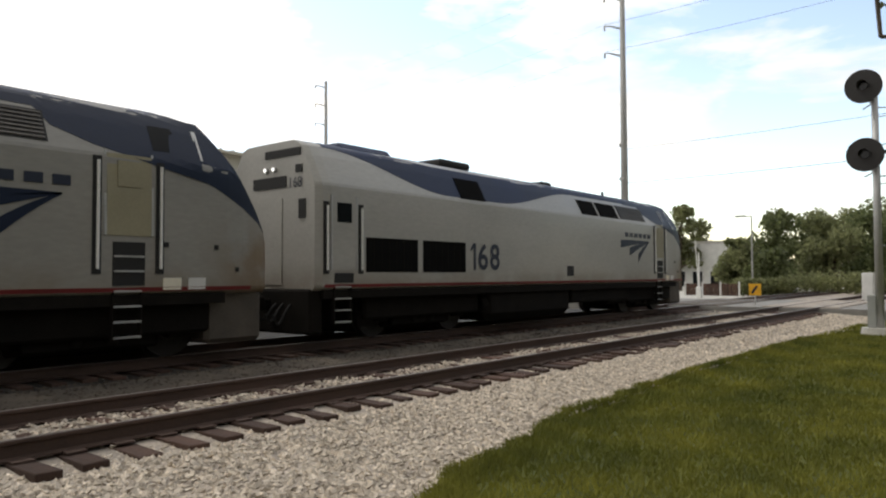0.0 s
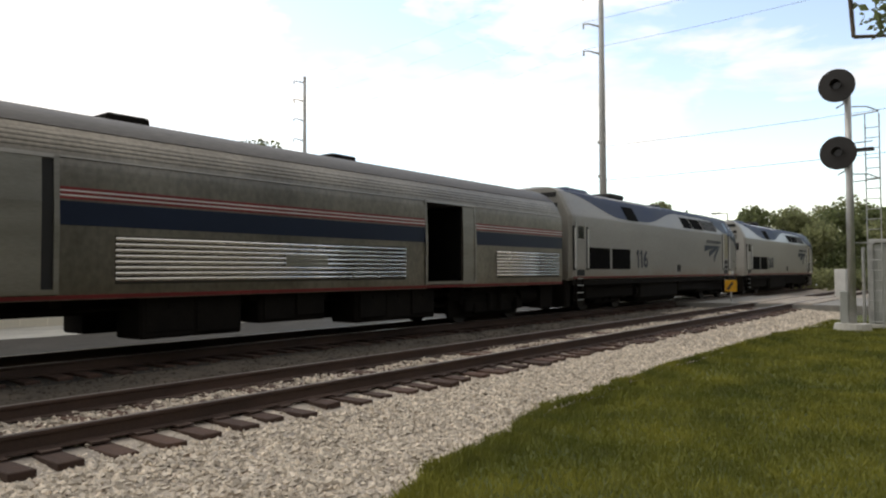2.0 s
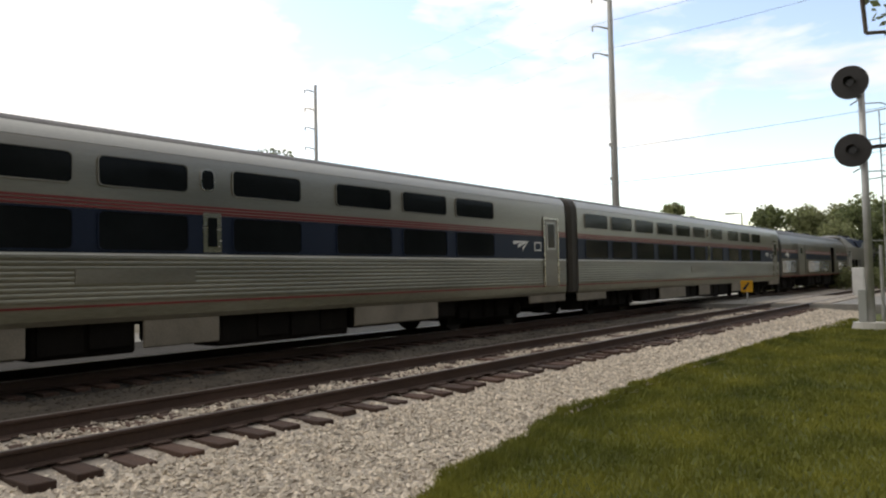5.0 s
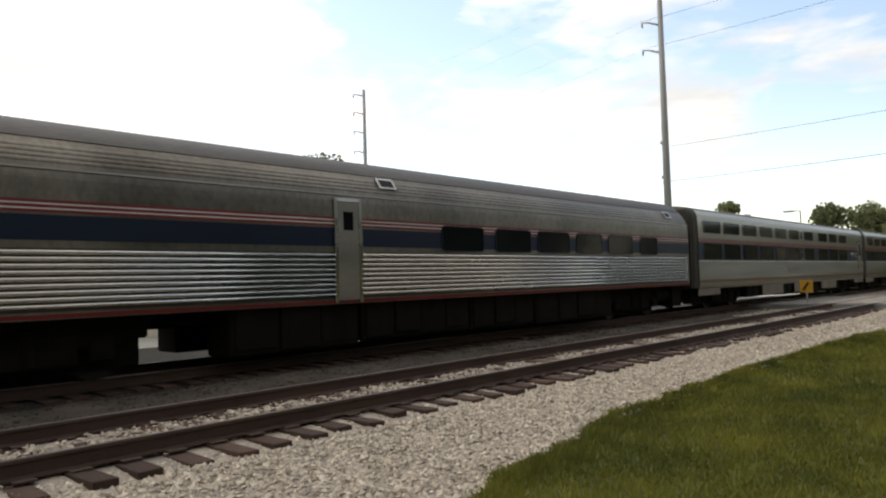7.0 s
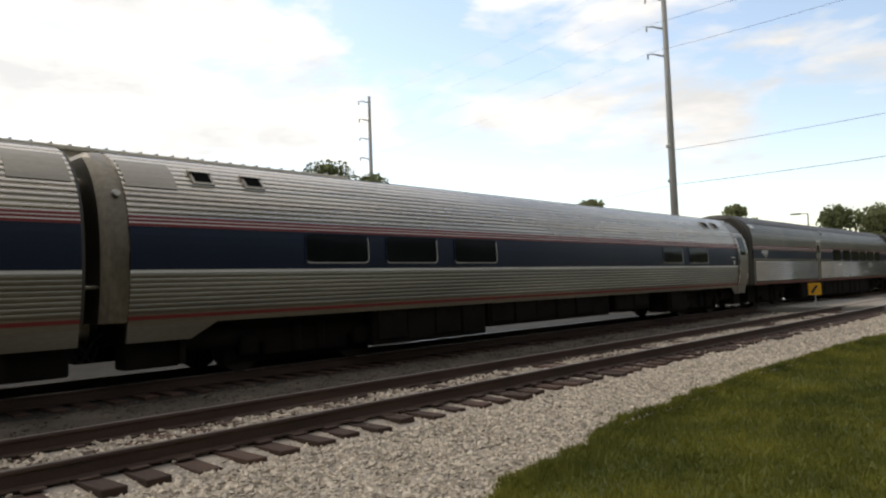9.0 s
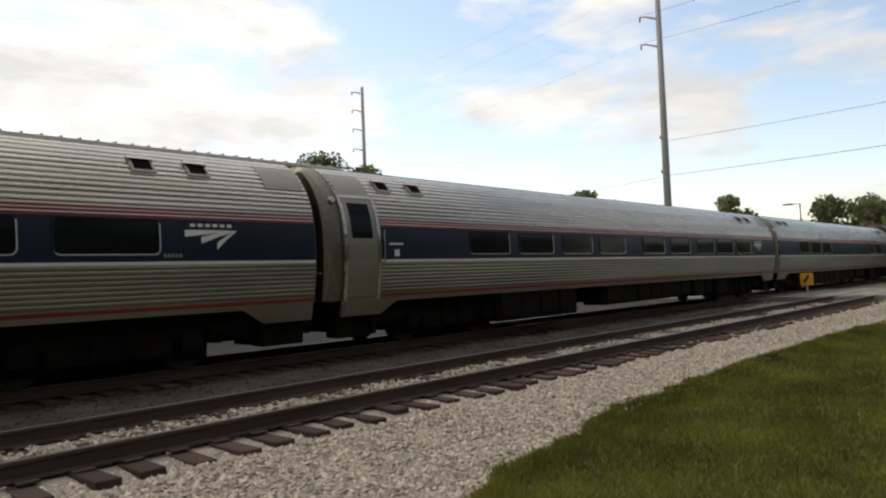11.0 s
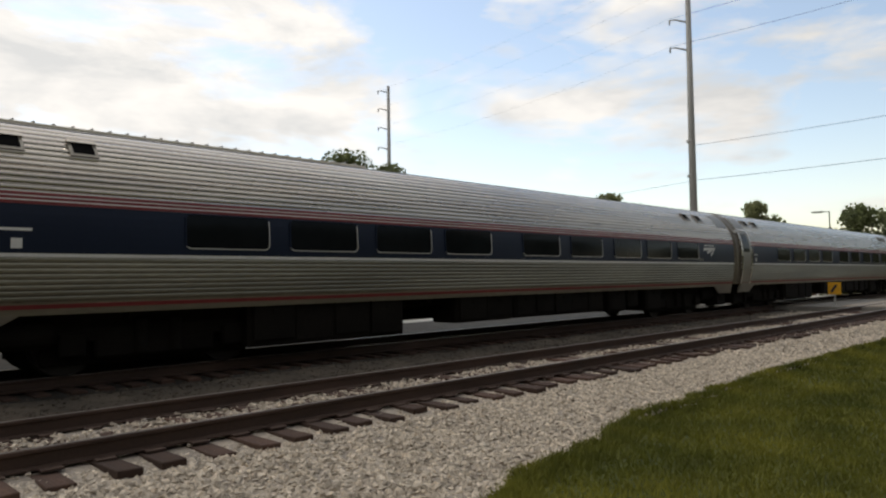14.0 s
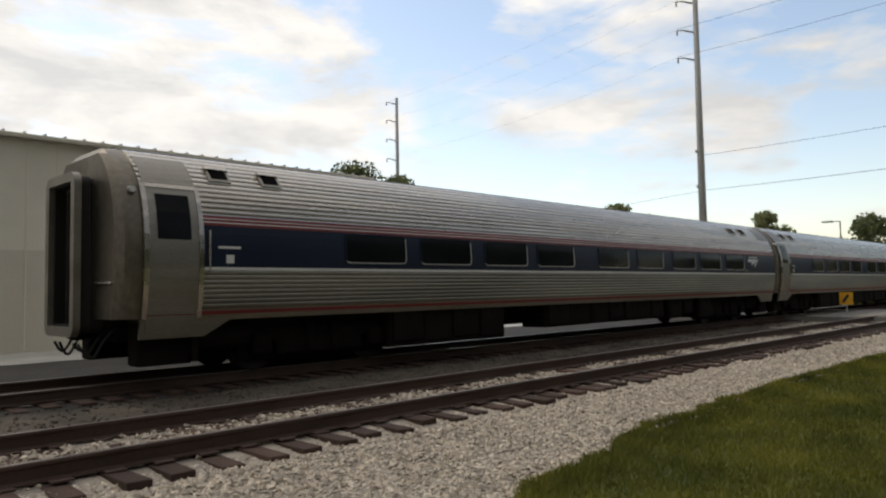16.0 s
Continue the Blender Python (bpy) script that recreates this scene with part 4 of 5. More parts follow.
def diner():
    E = 12.55
    car = heritage("stainless steel dining car with bright ribbed lower sides", E, [(-12.3, -3.75), (-3.05, 12.3)], True, ((-3.67, -3.13),))
    for s in (-1, 1):
        dr = part("side_door", panel(HERIT, -3.67, -3.13, 1.06, 2.98, 0.03, s, 3), STEEL_DULL, car, "narrow stainless kitchen door")
        part("door_window", panel(HERIT, -3.52, -3.28, 2.42, 2.78, 0.036, s, 1), GLASS, dr)
        for a, b, c, d in ((-3.75, -3.67, 1.02, 3.04), (-3.13, -3.05, 1.02, 3.04), (-3.67, -3.13, 2.98, 3.04)):
            part("door_frame", panel(HERIT, a, b, c, d, 0.045, s, 2), STEEL, dr)
        for a, b in ((-0.65, 0.8), (1.3, 2.75), (3.1, 4.6), (5.0, 6.4), (6.8, 8.3), (8.85, 10.0)):
            window(HERIT, car, a, b, 2.06, 2.60, s, BLUE)
        arrow_mark(HERIT, car, -11.55, 2.10, 0.8, 0.32, s, WHITE)
        letter_bars(HERIT, car, -11.45, 2.40, 0.65, 0.05, s, WHITE)
        for a in (-12.2, -2.2, 11.2):
            v = part("roof_vent", panel(HERIT, a - .25, a + .25, 3.32, 3.55, 0.04, s, 2), STEEL, car)
            part("vent_opening", panel(HERIT, a - .18, a + .18, 3.36, 3.5, 0.046, s, 1), WHITE if a < -12 else BLACK, v)
    underbody(car, -E, E, [(-5.9, -3.0, 0.28), (-2.9, 0.45, 0.34), (0.5, 3.1, 0.32), (3.2, 7.2, 0.28)])
    return car


LOCO = Section([(1.40, 1.08), (1.50, 1.14), (1.53, 1.22), (1.53, 2.0), (1.53, 3.18), (1.50, 3.30), (1.12, 4.02), (0.95, 4.16), (0.5, 4.26), (0, 4.30)], rounds=1)


def locomotive(number, label, paint):
    car = empty("locomotive")
    tagged(car, label, "locomotive", "engines of the train")
    R0, N = -10.25, 9.74
    nose = [(R0, 0.93, 4.18), (R0 + .14, 0.985, 4.24), (R0 + .35, 1.0, 99), (7.0, 1.0, 99), (8.35, 0.985, 4.08), (8.72, 0.97, 3.58), (9.10, 0.94, 3.02), (9.42, 0.90, 2.56), (9.60, 0.87, 2.22), (9.68, 0.84, 2.0), (N, 0.80, 1.7)]
    part("body", shell(LOCO, 0, 0, rings=nose), paint, car, "pale silver-grey painted body")
    # blunt lower nose and snow plough
    bm = bmesh.new()
    box(bm, 8.45, 9.64, -1.27, 1.27, 0.20, 1.14, bevel=0.08)
    part("front_skirt", bm, BRAKEDUST, car, "dirt-stained front skirt")
    part("rear_beam", boxed(R0 - .05, R0 + .3, -1.35, 1.35, 0.20, 1.12, bevel=0.05), UNDER, car)
    for s in (-1, 1):
        part("red_stripe", panel(LOCO, R0 + .2, 9.2, 1.15, 1.21, 0.008, s, 1), RED, car, "thin red sill stripe")
        part("sill", boxed(R0 + .2, 8.7, min(s * 1.36, s * 1.47), max(s * 1.36, s * 1.47), 0.92, 1.10), UNDER, car)
        # blue roof sweep, rising behind the cab and falling to the rear
        us = [-9.75 + 0.25 * i for i in range(76)]

        def low(u):
            if u < -6.0:
                return 4.06 - 0.74 * (0.5 - 0.5 * math.cos(math.pi * (u + 9.75) / 3.75))
            if u < -3.9:
                return 3.32
            if u < 1.5:
                return 3.32 + 0.62 * (0.5 - 0.5 * math.cos(math.pi * min(1, (u + 3.9) / 4.6)))
            return 3.94
        part("blue_roof_sweep", patch(LOCO, [u for u in us if u <= 4.6], low, lambda u: 4.29, 0.006, s, 8), BLUE_ROOF, car, "weathered blue roof sweep")
        # blue cab side that sweeps down to the nose
        us = [4.4 + 0.2 * i for i in range(20)]
        edge = lambda u: float(np.interp(u, (4.4, 5.72, 5.78, 6.37, 7.4, 8.4, 9.0, 9.6), (3.9, 3.88, 3.62, 3.40, 3.16, 2.95, 2.65, 2.26)))
        part("blue_cab_sweep", patch(LOCO, us, lambda u: edge(u), lambda u: 4.28 if u < 7.0 else 4.28 - 0.20 * (u - 7.0), 0.007, s, 8), BLUE, car,
             "dark blue cab sweep")

        def flank(us, lo_, hi_, off, mat, name, lab=""):
            """A panel on the tapering nose."""
            wid = lambda x: float(np.interp(x, [r[0] for r in nose], [r[1] for r in nose]))
            bm = patch(LOCO, us, lo_, hi_, off, s, 6)
            for v in bm.verts:
                v.co.y *= wid(v.co.x)
            return part(name, bm, mat, car, lab)
        capz = lambda x: float(np.interp(x, [7.0, 8.35, 8.72, 9.10, 9.42, 9.60], [4.2, 4.04, 3.56, 3.0, 2.54, 2.2]))
        flank([8.2 + 0.14 * i for i in range(11)], lambda u: min(edge(u), capz(u) - .01), lambda u: capz(u), 0.006, BLUE, "blue_nose_sweep", "dark blue nose sweep")
        # cab side window
        w = flank([7.35, 7.7, 8.05], lambda u: 3.42, lambda u: 3.86, 0.016, GLASS, "cab_window", "dark cab side window")
        flank([8.16, 8.24], lambda u: 3.35, lambda u: 3.88, 0.022, WHITE, "window_post", "white window post")
        # big radiator screens
        # flat black panels here and above: depth and shade of the openings as colour
        for a, b in ((-8.92, -7.24), (-7.06, -5.42)):
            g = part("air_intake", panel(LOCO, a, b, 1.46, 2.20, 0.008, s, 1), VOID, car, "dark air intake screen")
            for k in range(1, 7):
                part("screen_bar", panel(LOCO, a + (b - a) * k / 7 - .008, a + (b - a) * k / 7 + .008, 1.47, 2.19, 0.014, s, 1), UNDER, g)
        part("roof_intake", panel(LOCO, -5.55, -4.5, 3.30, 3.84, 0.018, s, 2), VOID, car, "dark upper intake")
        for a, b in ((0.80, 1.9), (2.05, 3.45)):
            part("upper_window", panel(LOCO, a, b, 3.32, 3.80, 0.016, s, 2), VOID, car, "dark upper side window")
        gr = part("louvre_panel", panel(LOCO, 3.62, 5.72, 3.34, 3.82, 0.012, s, 2), BLACK, car, "dark louvred grille")
        for k in range(7):
            z = 3.37 + 0.065 * k
            part("louvre", panel(LOCO, 3.66, 5.68, z, z + .028, 0.03, s, 1), SOOT, gr)
        part("fuel_port", panel(LOCO, -0.28, 0.12, 1.36, 1.66, 0.012, s, 1), BLACK, car, "dark recessed port")
        # doors with rails and steps: rear and cab
        for c, half, name in ((-9.55, 0.33, "rear"), (6.92, 0.36, "cab")):
            z0, z1 = (1.5, 2.98) if c < 0 else (2.02, 3.28)
            dr = part("side_door", panel(LOCO, c - half, c + half, z0, z1, 0.016, s, 2), paint if c < 0 else DOORTAN, car, "narrow side door")
            part("door_window", panel(LOCO, c - .2, c + .2, z1 - .5, z1 - .1, 0.024, s, 1), GLASS if c < 0 else DOORTAN, dr)
            part("door_frame", panel(LOCO, c - half - .04, c - half, z0, z1 + .04, 0.024, s, 1), GALV, dr)
            part("door_frame", panel(LOCO, c + half, c + half + .04, z0, z1 + .04, 0.024, s, 1), GALV, dr)
            for e in (-1, 1):
                u = c + e * (half + .15)
                slot = part("rail_recess", panel(LOCO, u - .07, u + .07, 1.42, z1 - .1 if c < 0 else 3.22, 0.010, s, 1), BLACK, dr)
                part("grab_rail", tubed((u, s * 1.575, 1.5), (u, s * 1.575, z1 - .18 if c < 0 else 3.15), 0.024), WHITE, slot)
            part("step_recess", panel(LOCO, c - .26, c + .26, 1.24, 1.44 if c < 0 else 1.92, 0.014, s, 1), BLACK, dr)
            for k in range(4):
                z = 0.42 + 0.24 * k
                part("boarding_step", boxed(c - .22, c + .22, min(s * 1.38, s * 1.52), max(s * 1.38, s * 1.52), z, z + .03), GALV, dr)
            for e in (-.24, .22):
                part("ladder_rail", boxed(c + e, c + e + .03, min(s * 1.40, s * 1.50), max(s * 1.40, s * 1.50), 0.40, 1.2), UNDER, dr)
            if c > 0:
                for z in (1.45, 1.68):
                    part("step_bar", panel(LOCO, c - .24, c + .24, z, z + .03, 0.03, s, 1), GALV, dr)
        u = -5.2 if number[1] != "1" else -4.8
        for ch in (number if s < 0 else number[::-1]):
            wd = 0.20 if ch == "1" else 0.43
            if ch == "1":      # a plain stem with a short slanted flag
                k = u + 0.12 if s < 0 else u
                one = part("road_number", panel(LOCO, k, k + .085, 1.52, 2.20, 0.014, s, 1), BLACKTXT, car, "dark painted road number")
                f0, f1 = (k - .13, k) if s < 0 else (k + .085, k + .215)
                rise = (lambda x, f0=f0: (x - f0) / .13) if s < 0 else (lambda x, f1=f1: (f1 - x) / .13)
                part("flag", patch(LOCO, [f0, f1], lambda x: 1.99 + .10 * rise(x), lambda x: 2.06 + .14 * rise(x), 0.014, s, 1), BLACKTXT, one)
            else:
                digits(LOCO, car, ch, u, 1.52, wd, 0.68, s, BLACKTXT)
            u += wd + (0.14 if number[1] == "1" else 0.10)
        # sweeping mark and lettering as plain shapes
        arrow_mark(LOCO, car, 3.5, 1.82, 2.4, 0.82, s, BLUE)
        letter_bars(LOCO, car, 3.85, 2.72, 2.3, 0.15, s, BLACKTXT, 6)
        for u, z in ((7.55, 1.9), (8.5, 1.88), (8.95, 1.5)):
            flank([u - .04, u + .04], lambda x, z=z: z - .04, lambda x, z=z: z + .04, 0.014, BLACK, "small_port")
        for a, m_ in ((7.5, CREAM), (7.95, WHITE)):
            part("builder_plate", panel(LOCO, a, a + .32, 1.17, 1.36, 0.014, s, 1), m_, car)
    # windscreens on the sloped nose
    for s in (-1, 1):
        y0, y1 = sorted((s * 0.12, s * 1.02))
        vs = [(8.46, y0 * .98, 3.94), (8.46, y1 * .86, 3.94), (9.01, y1, 3.16), (9.01, y0, 3.16)]
        vs = [(x + .03, y, z + .03) for x, y, z in vs]
        part("windscreen", (vs, [(0, 1, 2, 3)] if s > 0 else [(3, 2, 1, 0)]), GLASS, car, "dark sloped windscreen")
    # flat rear wall details
    x = R0 - 0.012
    b0 = lambda y0, y1, z0, z1, mt, nm: part(nm, boxed(x - .01, x + .03, y0, y1, z0, z1), mt, car)
    b0(-1.0, 0.15, 3.86, 4.02, BLACK, "rear_grille")
    b0(-0.55, 0.55, 3.22, 3.46, BLACK, "rear_grille")
    b0(-0.42, 0.42, 1.2, 3.0, paint, "rear_door")
    b0(-1.16, -0.95, 2.55, 2.95, BLACK, "rear_window")
    b0(-1.05, -0.85, 3.5, 3.66, BLACK, "rear_window")
    for y in (-0.18, 0.1):
        lp = part("rear_headlamp", tubed((x + .02, y, 3.62), (x - .05, y, 3.62), 0.06, n=14), GALV, car)
        part("lens", tubed((x - .05, y, 3.62), (x - .06, y, 3.62), 0.04, n=14), LAMPLIT, lp)
    cu = bpy.data.curves.new("digits", "FONT")
    cu.body, cu.size = number, 0.30
    t = bpy.data.objects.new("digits", cu)
    me = bpy.data.meshes.new_from_object(t)
    bpy.data.objects.remove(t)
    me.transform(Matrix.Translation((R0 - .02, -0.62, 3.2)) @ Matrix(((0, 0, -1, 0), (-1, 0, 0, 0), (0, 1, 0, 0), (0, 0, 0, 1))))
    me.materials.append(BLACKTXT)
    rn = new("road_number", me)
    rn.parent = car
    # roof gear
    part("exhaust_hatch", boxed(-9.0, -7.2, -0.75, 0.75, 4.1, 4.34, bevel=0.12), BLUE_ROOF, car)
    part("roof_fan", boxed(-5.5, -4.2, -0.8, 0.8, 4.2, 4.40, bevel=0.06), BLACK, car)
    part("roof_hatch", boxed(0.0, 0.6, -0.5, 0.5, 4.22, 4.38, bevel=0.05), BLACK, car)
    part("horn", boxed(7.75, 8.45, -0.45, 0.15, 4.06, 4.24, bevel=0.05), BLACK, car)
    part("antenna", tubed((4.4, -0.4, 4.2), (4.4, -0.4, 4.42), 0.05), BLACK, car)
    part("fuel_tank", boxed(-4.3, 0.25, -1.38, 1.38, 0.17, 1.1, bevel=0.2), UNDER, car, "grimy fuel tank")
    part("battery_box", boxed(0.3, 4.4, -1.34, 1.34, 0.50, 1.1, bevel=0.05), UNDER, car, "grimy battery box")
    for d in (-1, 1):
        truck(car, d * 6.6, 2.8, 0.508, "engine")
        for s in (-1, 1):
            # added dark cover that hides the bright yard behind the truck
            part("truck_cover", boxed(d * 6.6 - 2.1, d * 6.6 + 2.1, min(s * 1.12, s * 1.26), max(s * 1.12, s * 1.26), .42, .95, bevel=.05), UNDER, car)
            part("air_reservoir", tubed((d * 3.0, s * 1.1, .62), (d * 4.4, s * 1.1, .62), .24, n=14), UNDER, car)
        part("traction_gear", boxed(d * 6.6 - 1.95, d * 6.6 + 1.95, -.62, .62, .12, .9, bevel=.06), UNDER, car, "dark traction motors")
        coupler(car, R0 + .05 if d < 0 else 9.5, d)
    return car


LEN = [21.03, 21.03, 22.6] + [26.0] * 8
CEN, run = [], 0.0
for ln in LEN:
    CEN.append(run + ln / 2)
    run += ln
WIN_COACH = [(-8.83, -7.33), (-6.88, -5.37), (-4.87, -3.35), (-2.90, -1.37), (-0.15, 1.38), (1.92, 3.45), (4.12, 5.64), (6.05, 7.6), (8.08, 9.62)]
CARS = [
    locomotive("168", "pale grey diesel locomotive with blue roof sweep, leading", WHITE_P),
    locomotive("116", "pale grey diesel locomotive with blue roof sweep, second", DARKER_P),
    baggage(),
    tall_sleeper("stainless sleeping car with two rows of windows"),
    None,
    diner(),
    round_coach("fluted stainless lounge car with few windows", [(-9.4, -7.9), (-7.4, -5.9), (-5.3, -3.8), (5.1, 6.55), (7.1, 8.7)], (1,), (), gear=((-7.6, -4.0, 0.36), (-3.9, 1.85, 0.50), (2.2, 4.4, 0.56), (5.8, 7.3, 0.36))),
    round_coach("fluted stainless steel coach with dark blue window band", WIN_COACH, (-1,), (1,)),
    None, None,
    round_coach("fluted stainless steel coach, last of the train", WIN_COACH, (-1,), (1,), 0.64),
]
CARS[4] = copy_thing(CARS[3], Matrix())
for k in (8, 9):
    CARS[k] = copy_thing(CARS[7], Matrix())
for src, dst in ((3, (4,)), (7, (8, 9))):
    for k in dst:
        for w in CARS[k].children:
            if w.name.startswith("wheelset"):
                WHEELS.append((w, w.location.x, w.location.z))


def travel(t):
    """How far the front of the train has come along the track."""
    return 30.25 + 16.4545 * t - 0.06522 * t * t


def motions():
    for car, c in zip(CARS, CEN):
        walk(car, [(k * 0.5, pose(travel(k * 0.5) - c, FAR, 0)) for k in range(33)])
    for w, u, r in WHEELS:
        rows = []
        for k in range(481):
            t = k / 30
            rows.append((t, Matrix.LocRotScale((u, 0, r), Euler((0, (travel(t) - travel(0)) / r, 0)), None)))
        walk(w, rows)


# ---- buildings, poles, signal, trees ----
def warehouse():
    b = empty("warehouse", -20, 26, -0.43)
    tagged(b, "long low cream metal warehouse with ribbed walls", "building")
    L, D, H = 41.1, 26.0, 6.95      # x from -20 to 21.1 beside the tracks
    for z0, z1, mt in ((0.0, 3.3, TAN), (3.3, H, CREAM)):
        part("wall", boxed(0, L, 0, 0.25, z0, z1), mt, b, "ribbed metal siding")
        part("wall", boxed(L - .25, L, 0.25, D, z0, z1), mt, b)
        part("wall", boxed(0, 0.25, 0.25, D, z0, z1), mt, b)
        part("wall", boxed(0.25, L - .25, D - .25, D, z0, z1), mt, b)
    seam = part("wall_seam", boxed(-0.02, 0.02, -0.025, 0.0, 0.05, H - .05), CREAM, b)
    for k in range(1, 46):
        share(seam, b, pose(k * 0.9, 0, 0))
    bm = bmesh.new()
    vs = [(-.3, -.3, H), (L + .3, -.3, H), (L + .3, D / 2, H + 1.0), (-.3, D / 2, H + 1.0), (L + .3, D + .3, H), (-.3, D + .3, H)]
    vs += [(x, y, z + .12) for x, y, z in vs]
    fs = [(0, 1, 2, 3), (3, 2, 4, 5), (6, 9, 8, 7), (9, 11, 10, 8), (0, 6, 7, 1), (5, 4, 10, 11), (1, 7, 8, 2), (2, 8, 10, 4), (0, 3, 9, 6), (3, 5, 11, 9)]
    part("roof", (vs, fs), GALV, b, "grey metal roof with ribs")
    rib = part("roof_rib", boxed(-0.04, 0.04, -0.34, 0.2, H + .02, H + .18, bevel=0.02), GALV, b)
    for k in range(1, 68):
        share(rib, b, pose(k * 0.61, 0, 0))
    part("gutter", boxed(-.3, L + .3, -.42, -.3, H - .05, H + .1, bevel=0.03), TAN, b)
    return b


warehouse()


def utility_pole(x, y, top, arms, label, lean=0.0):
    p = tagged(empty("transmission_pole", x, y, -0.5), label, "utility pole", "transmission poles")
    part("shaft", tubed((0, 0, 0), (lean, 0, top + .5), 0.33, 0.17, n=16), POLE, p, smooth=True)
    for z in arms:
        bm = bmesh.new()
        tube(bm, (0, 0, z + .3), (-0.4, 0.85, z + .62), 0.09, 0.06, n=8)
        tube(bm, (-0.4, 0.85, z + .62), (-0.55, 1.35, z + .68), 0.06, 0.04, n=8)
        a = part("arm", bm, POLE, p, "short curved steel arm")
        part("insulator", tubed((-.52, 1.3, z + .66), (-.52, 1.3, z + .30), 0.07, n=8), BOXGREY, a)
    for z in (8.9, 11.6):
        bm = bmesh.new()
        box(bm, -.3, .1, -.1, .3, z + .4, z + .65, bevel=0.03)
        part("bracket", bm, POLE, p)
    return p


P1, P2 = (57.2, 64.1), (52.85, 24.3)
utility_pole(*P1, 24.6, (24.0, 21.8, 19.5, 17.1), "tall slim grey steel transmission pole, distant")
utility_pole(*P2, 27.0, (25.6, 23.4, 21.1, 18.9), "tall slim grey steel transmission pole")


def cable(a, b, sag, r=0.022):
    cu = bpy.data.curves.new("cable", "CURVE")
    cu.dimensions, cu.bevel_depth = "3D", r
    sp = cu.splines.new("POLY")
    sp.points.add(24)
    for i, p in enumerate(sp.points):
        f = i / 24
        q = Vector(a).lerp(Vector(b), f)
        p.co = (q.x, q.y, q.z - sag * 4 * f * (1 - f), 1)
    cu.materials.append(WIRE)
    return tagged(new("power_cable", cu), "thin dark overhead cable", "cable", "overhead cables")


P3 = (47.6, -14.5)
for za, zb in ((24.3, 25.9), (22.1, 23.7), (19.8, 21.4), (17.4, 19.2)):
    cable((P1[0] - .5, P1[1] + 1.3, za), (P2[0] - .5, P2[1] + 1.3, zb), 0.8, 0.0045)
for zb in (25.9, 23.7, 21.4, 19.2):
    cable((P2[0] - .5, P2[1] + 1.3, zb), (P3[0] - .5, P3[1] + 1.3, zb), 0.6, 0.012)
cable((P2[0], P2[1] - .2, 11.3), (P3[0], P3[1], 11.6), 0.35, 0.014)
cable((P2[0], P2[1] - .2, 8.6), (P3[0], P3[1], 8.9), 0.3, 0.017)
cable((P2[0], P2[1] - .2, 8.6), (P1[0], P1[1], 8.6), 0.6, 0.012)
utility_pole(P3[0], P3[1], 27.0, (25.6, 23.4, 21.1, 18.9), "tall slim grey steel transmission pole beside the road")


def block_signal():
    s = tagged(empty("railway_signal", 23.8, 3.22, -0.42), "tall mast signal with two round black targets seen unlit", "railway signal")
    part("footing", tubed((0, 0, 0), (0, 0, 0.26), 0.52, 0.46, n=20), CONC, s, "round concrete footing")
    part("relay_case", boxed(-.10, .10, .08, .30, 0.26, 1.2, bevel=0.02), BOXGREY, s, "small grey case at the foot")
    part("mast", tubed((0, 0, 0.2), (0, 0, 7.35), 0.115, 0.085, n=16), GALV, s, "galvanized mast", smooth=True)
    for z in (7.20, 5.22):
        bm = bmesh.new()
        tube(bm, (-.26, .24, z), (-.22, .24, z), 0.485, n=40)
        t = part("target", bm, TARGET, s, "round black target disc")
        part("lamp_case", boxed(-.22, .16, .08, .40, z - .24, z + .22, bevel=0.06), TARGET, t, "black lamp housing")
        bm = bmesh.new()
        ring, n = [], 18
        for i in range(n + 1):
            a = math.pi * (-0.12 + 1.24 * i / n)
            ring.append((math.cos(a) * .15, math.sin(a) * .15))
        vs = [(x, .24 + y, z + zz) for x in (-.26, -.52) for y, zz in ring]
        vs += [(x, .24 + y * .93, z + zz * .93) for x in (-.26, -.52) for y, zz in ring]
        m = n + 1
        fs = []
        for i in range(n):
            fs += [(i, i + 1, m + i + 1, m + i), (2 * m + i, 3 * m + i, 3 * m + i + 1, 2 * m + i + 1), (m + i, m + i + 1, 3 * m + i + 1, 3 * m + i)]
        part("hood", (vs, fs), TARGET, t, "black hood")
        part("lens", tubed((-.262, .24, z), (-.275, .24, z), 0.11, n=20), LENS, t)
        bm = bmesh.new()
        tube(bm, (0, 0, z - .55), (-.05, .22, z - .3), 0.03, n=8)
        tube(bm, (0, 0, z - .45), (0, .3, z - .62), 0.02, n=8)
        part("bracket", bm, GALV, s)
        # platform hoop behind each head
        bm = bmesh.new()
        pts = [(0, -.05, z - .62), (.25, -.45, z - .62), (.55, -.72, z - .74), (.55, .1, z - .80), (0, .05, z - .80)]
        for a, b in zip(pts, pts[1:]):
            tube(bm, a, b, 0.018, n=6)
        part("platform_hoop", bm, GALV, s, "thin steel platform rail")
    part("upper_vane", boxed(.1, .5, -.60, -.05, 5.30, 5.36), TARGET, s)
    bm = bmesh.new()
    for y in (-.72, -.36):
        tube(bm, (.55, y, 0.1), (.55, y, 6.4), 0.018, n=6)
    for k in range(20):
        tube(bm, (.55, -.72, .3 + k * .3), (.55, -.36, .3 + k * .3), 0.013, n=6)
    tube(bm, (.55, -.54, 5.6), (0, 0, 5.5), 0.016, n=6)
    tube(bm, (.55, -.54, 2.6), (0, 0, 2.6), 0.016, n=6)
    part("ladder", bm, GALV, s, "thin steel ladder")
    return s


block_signal()


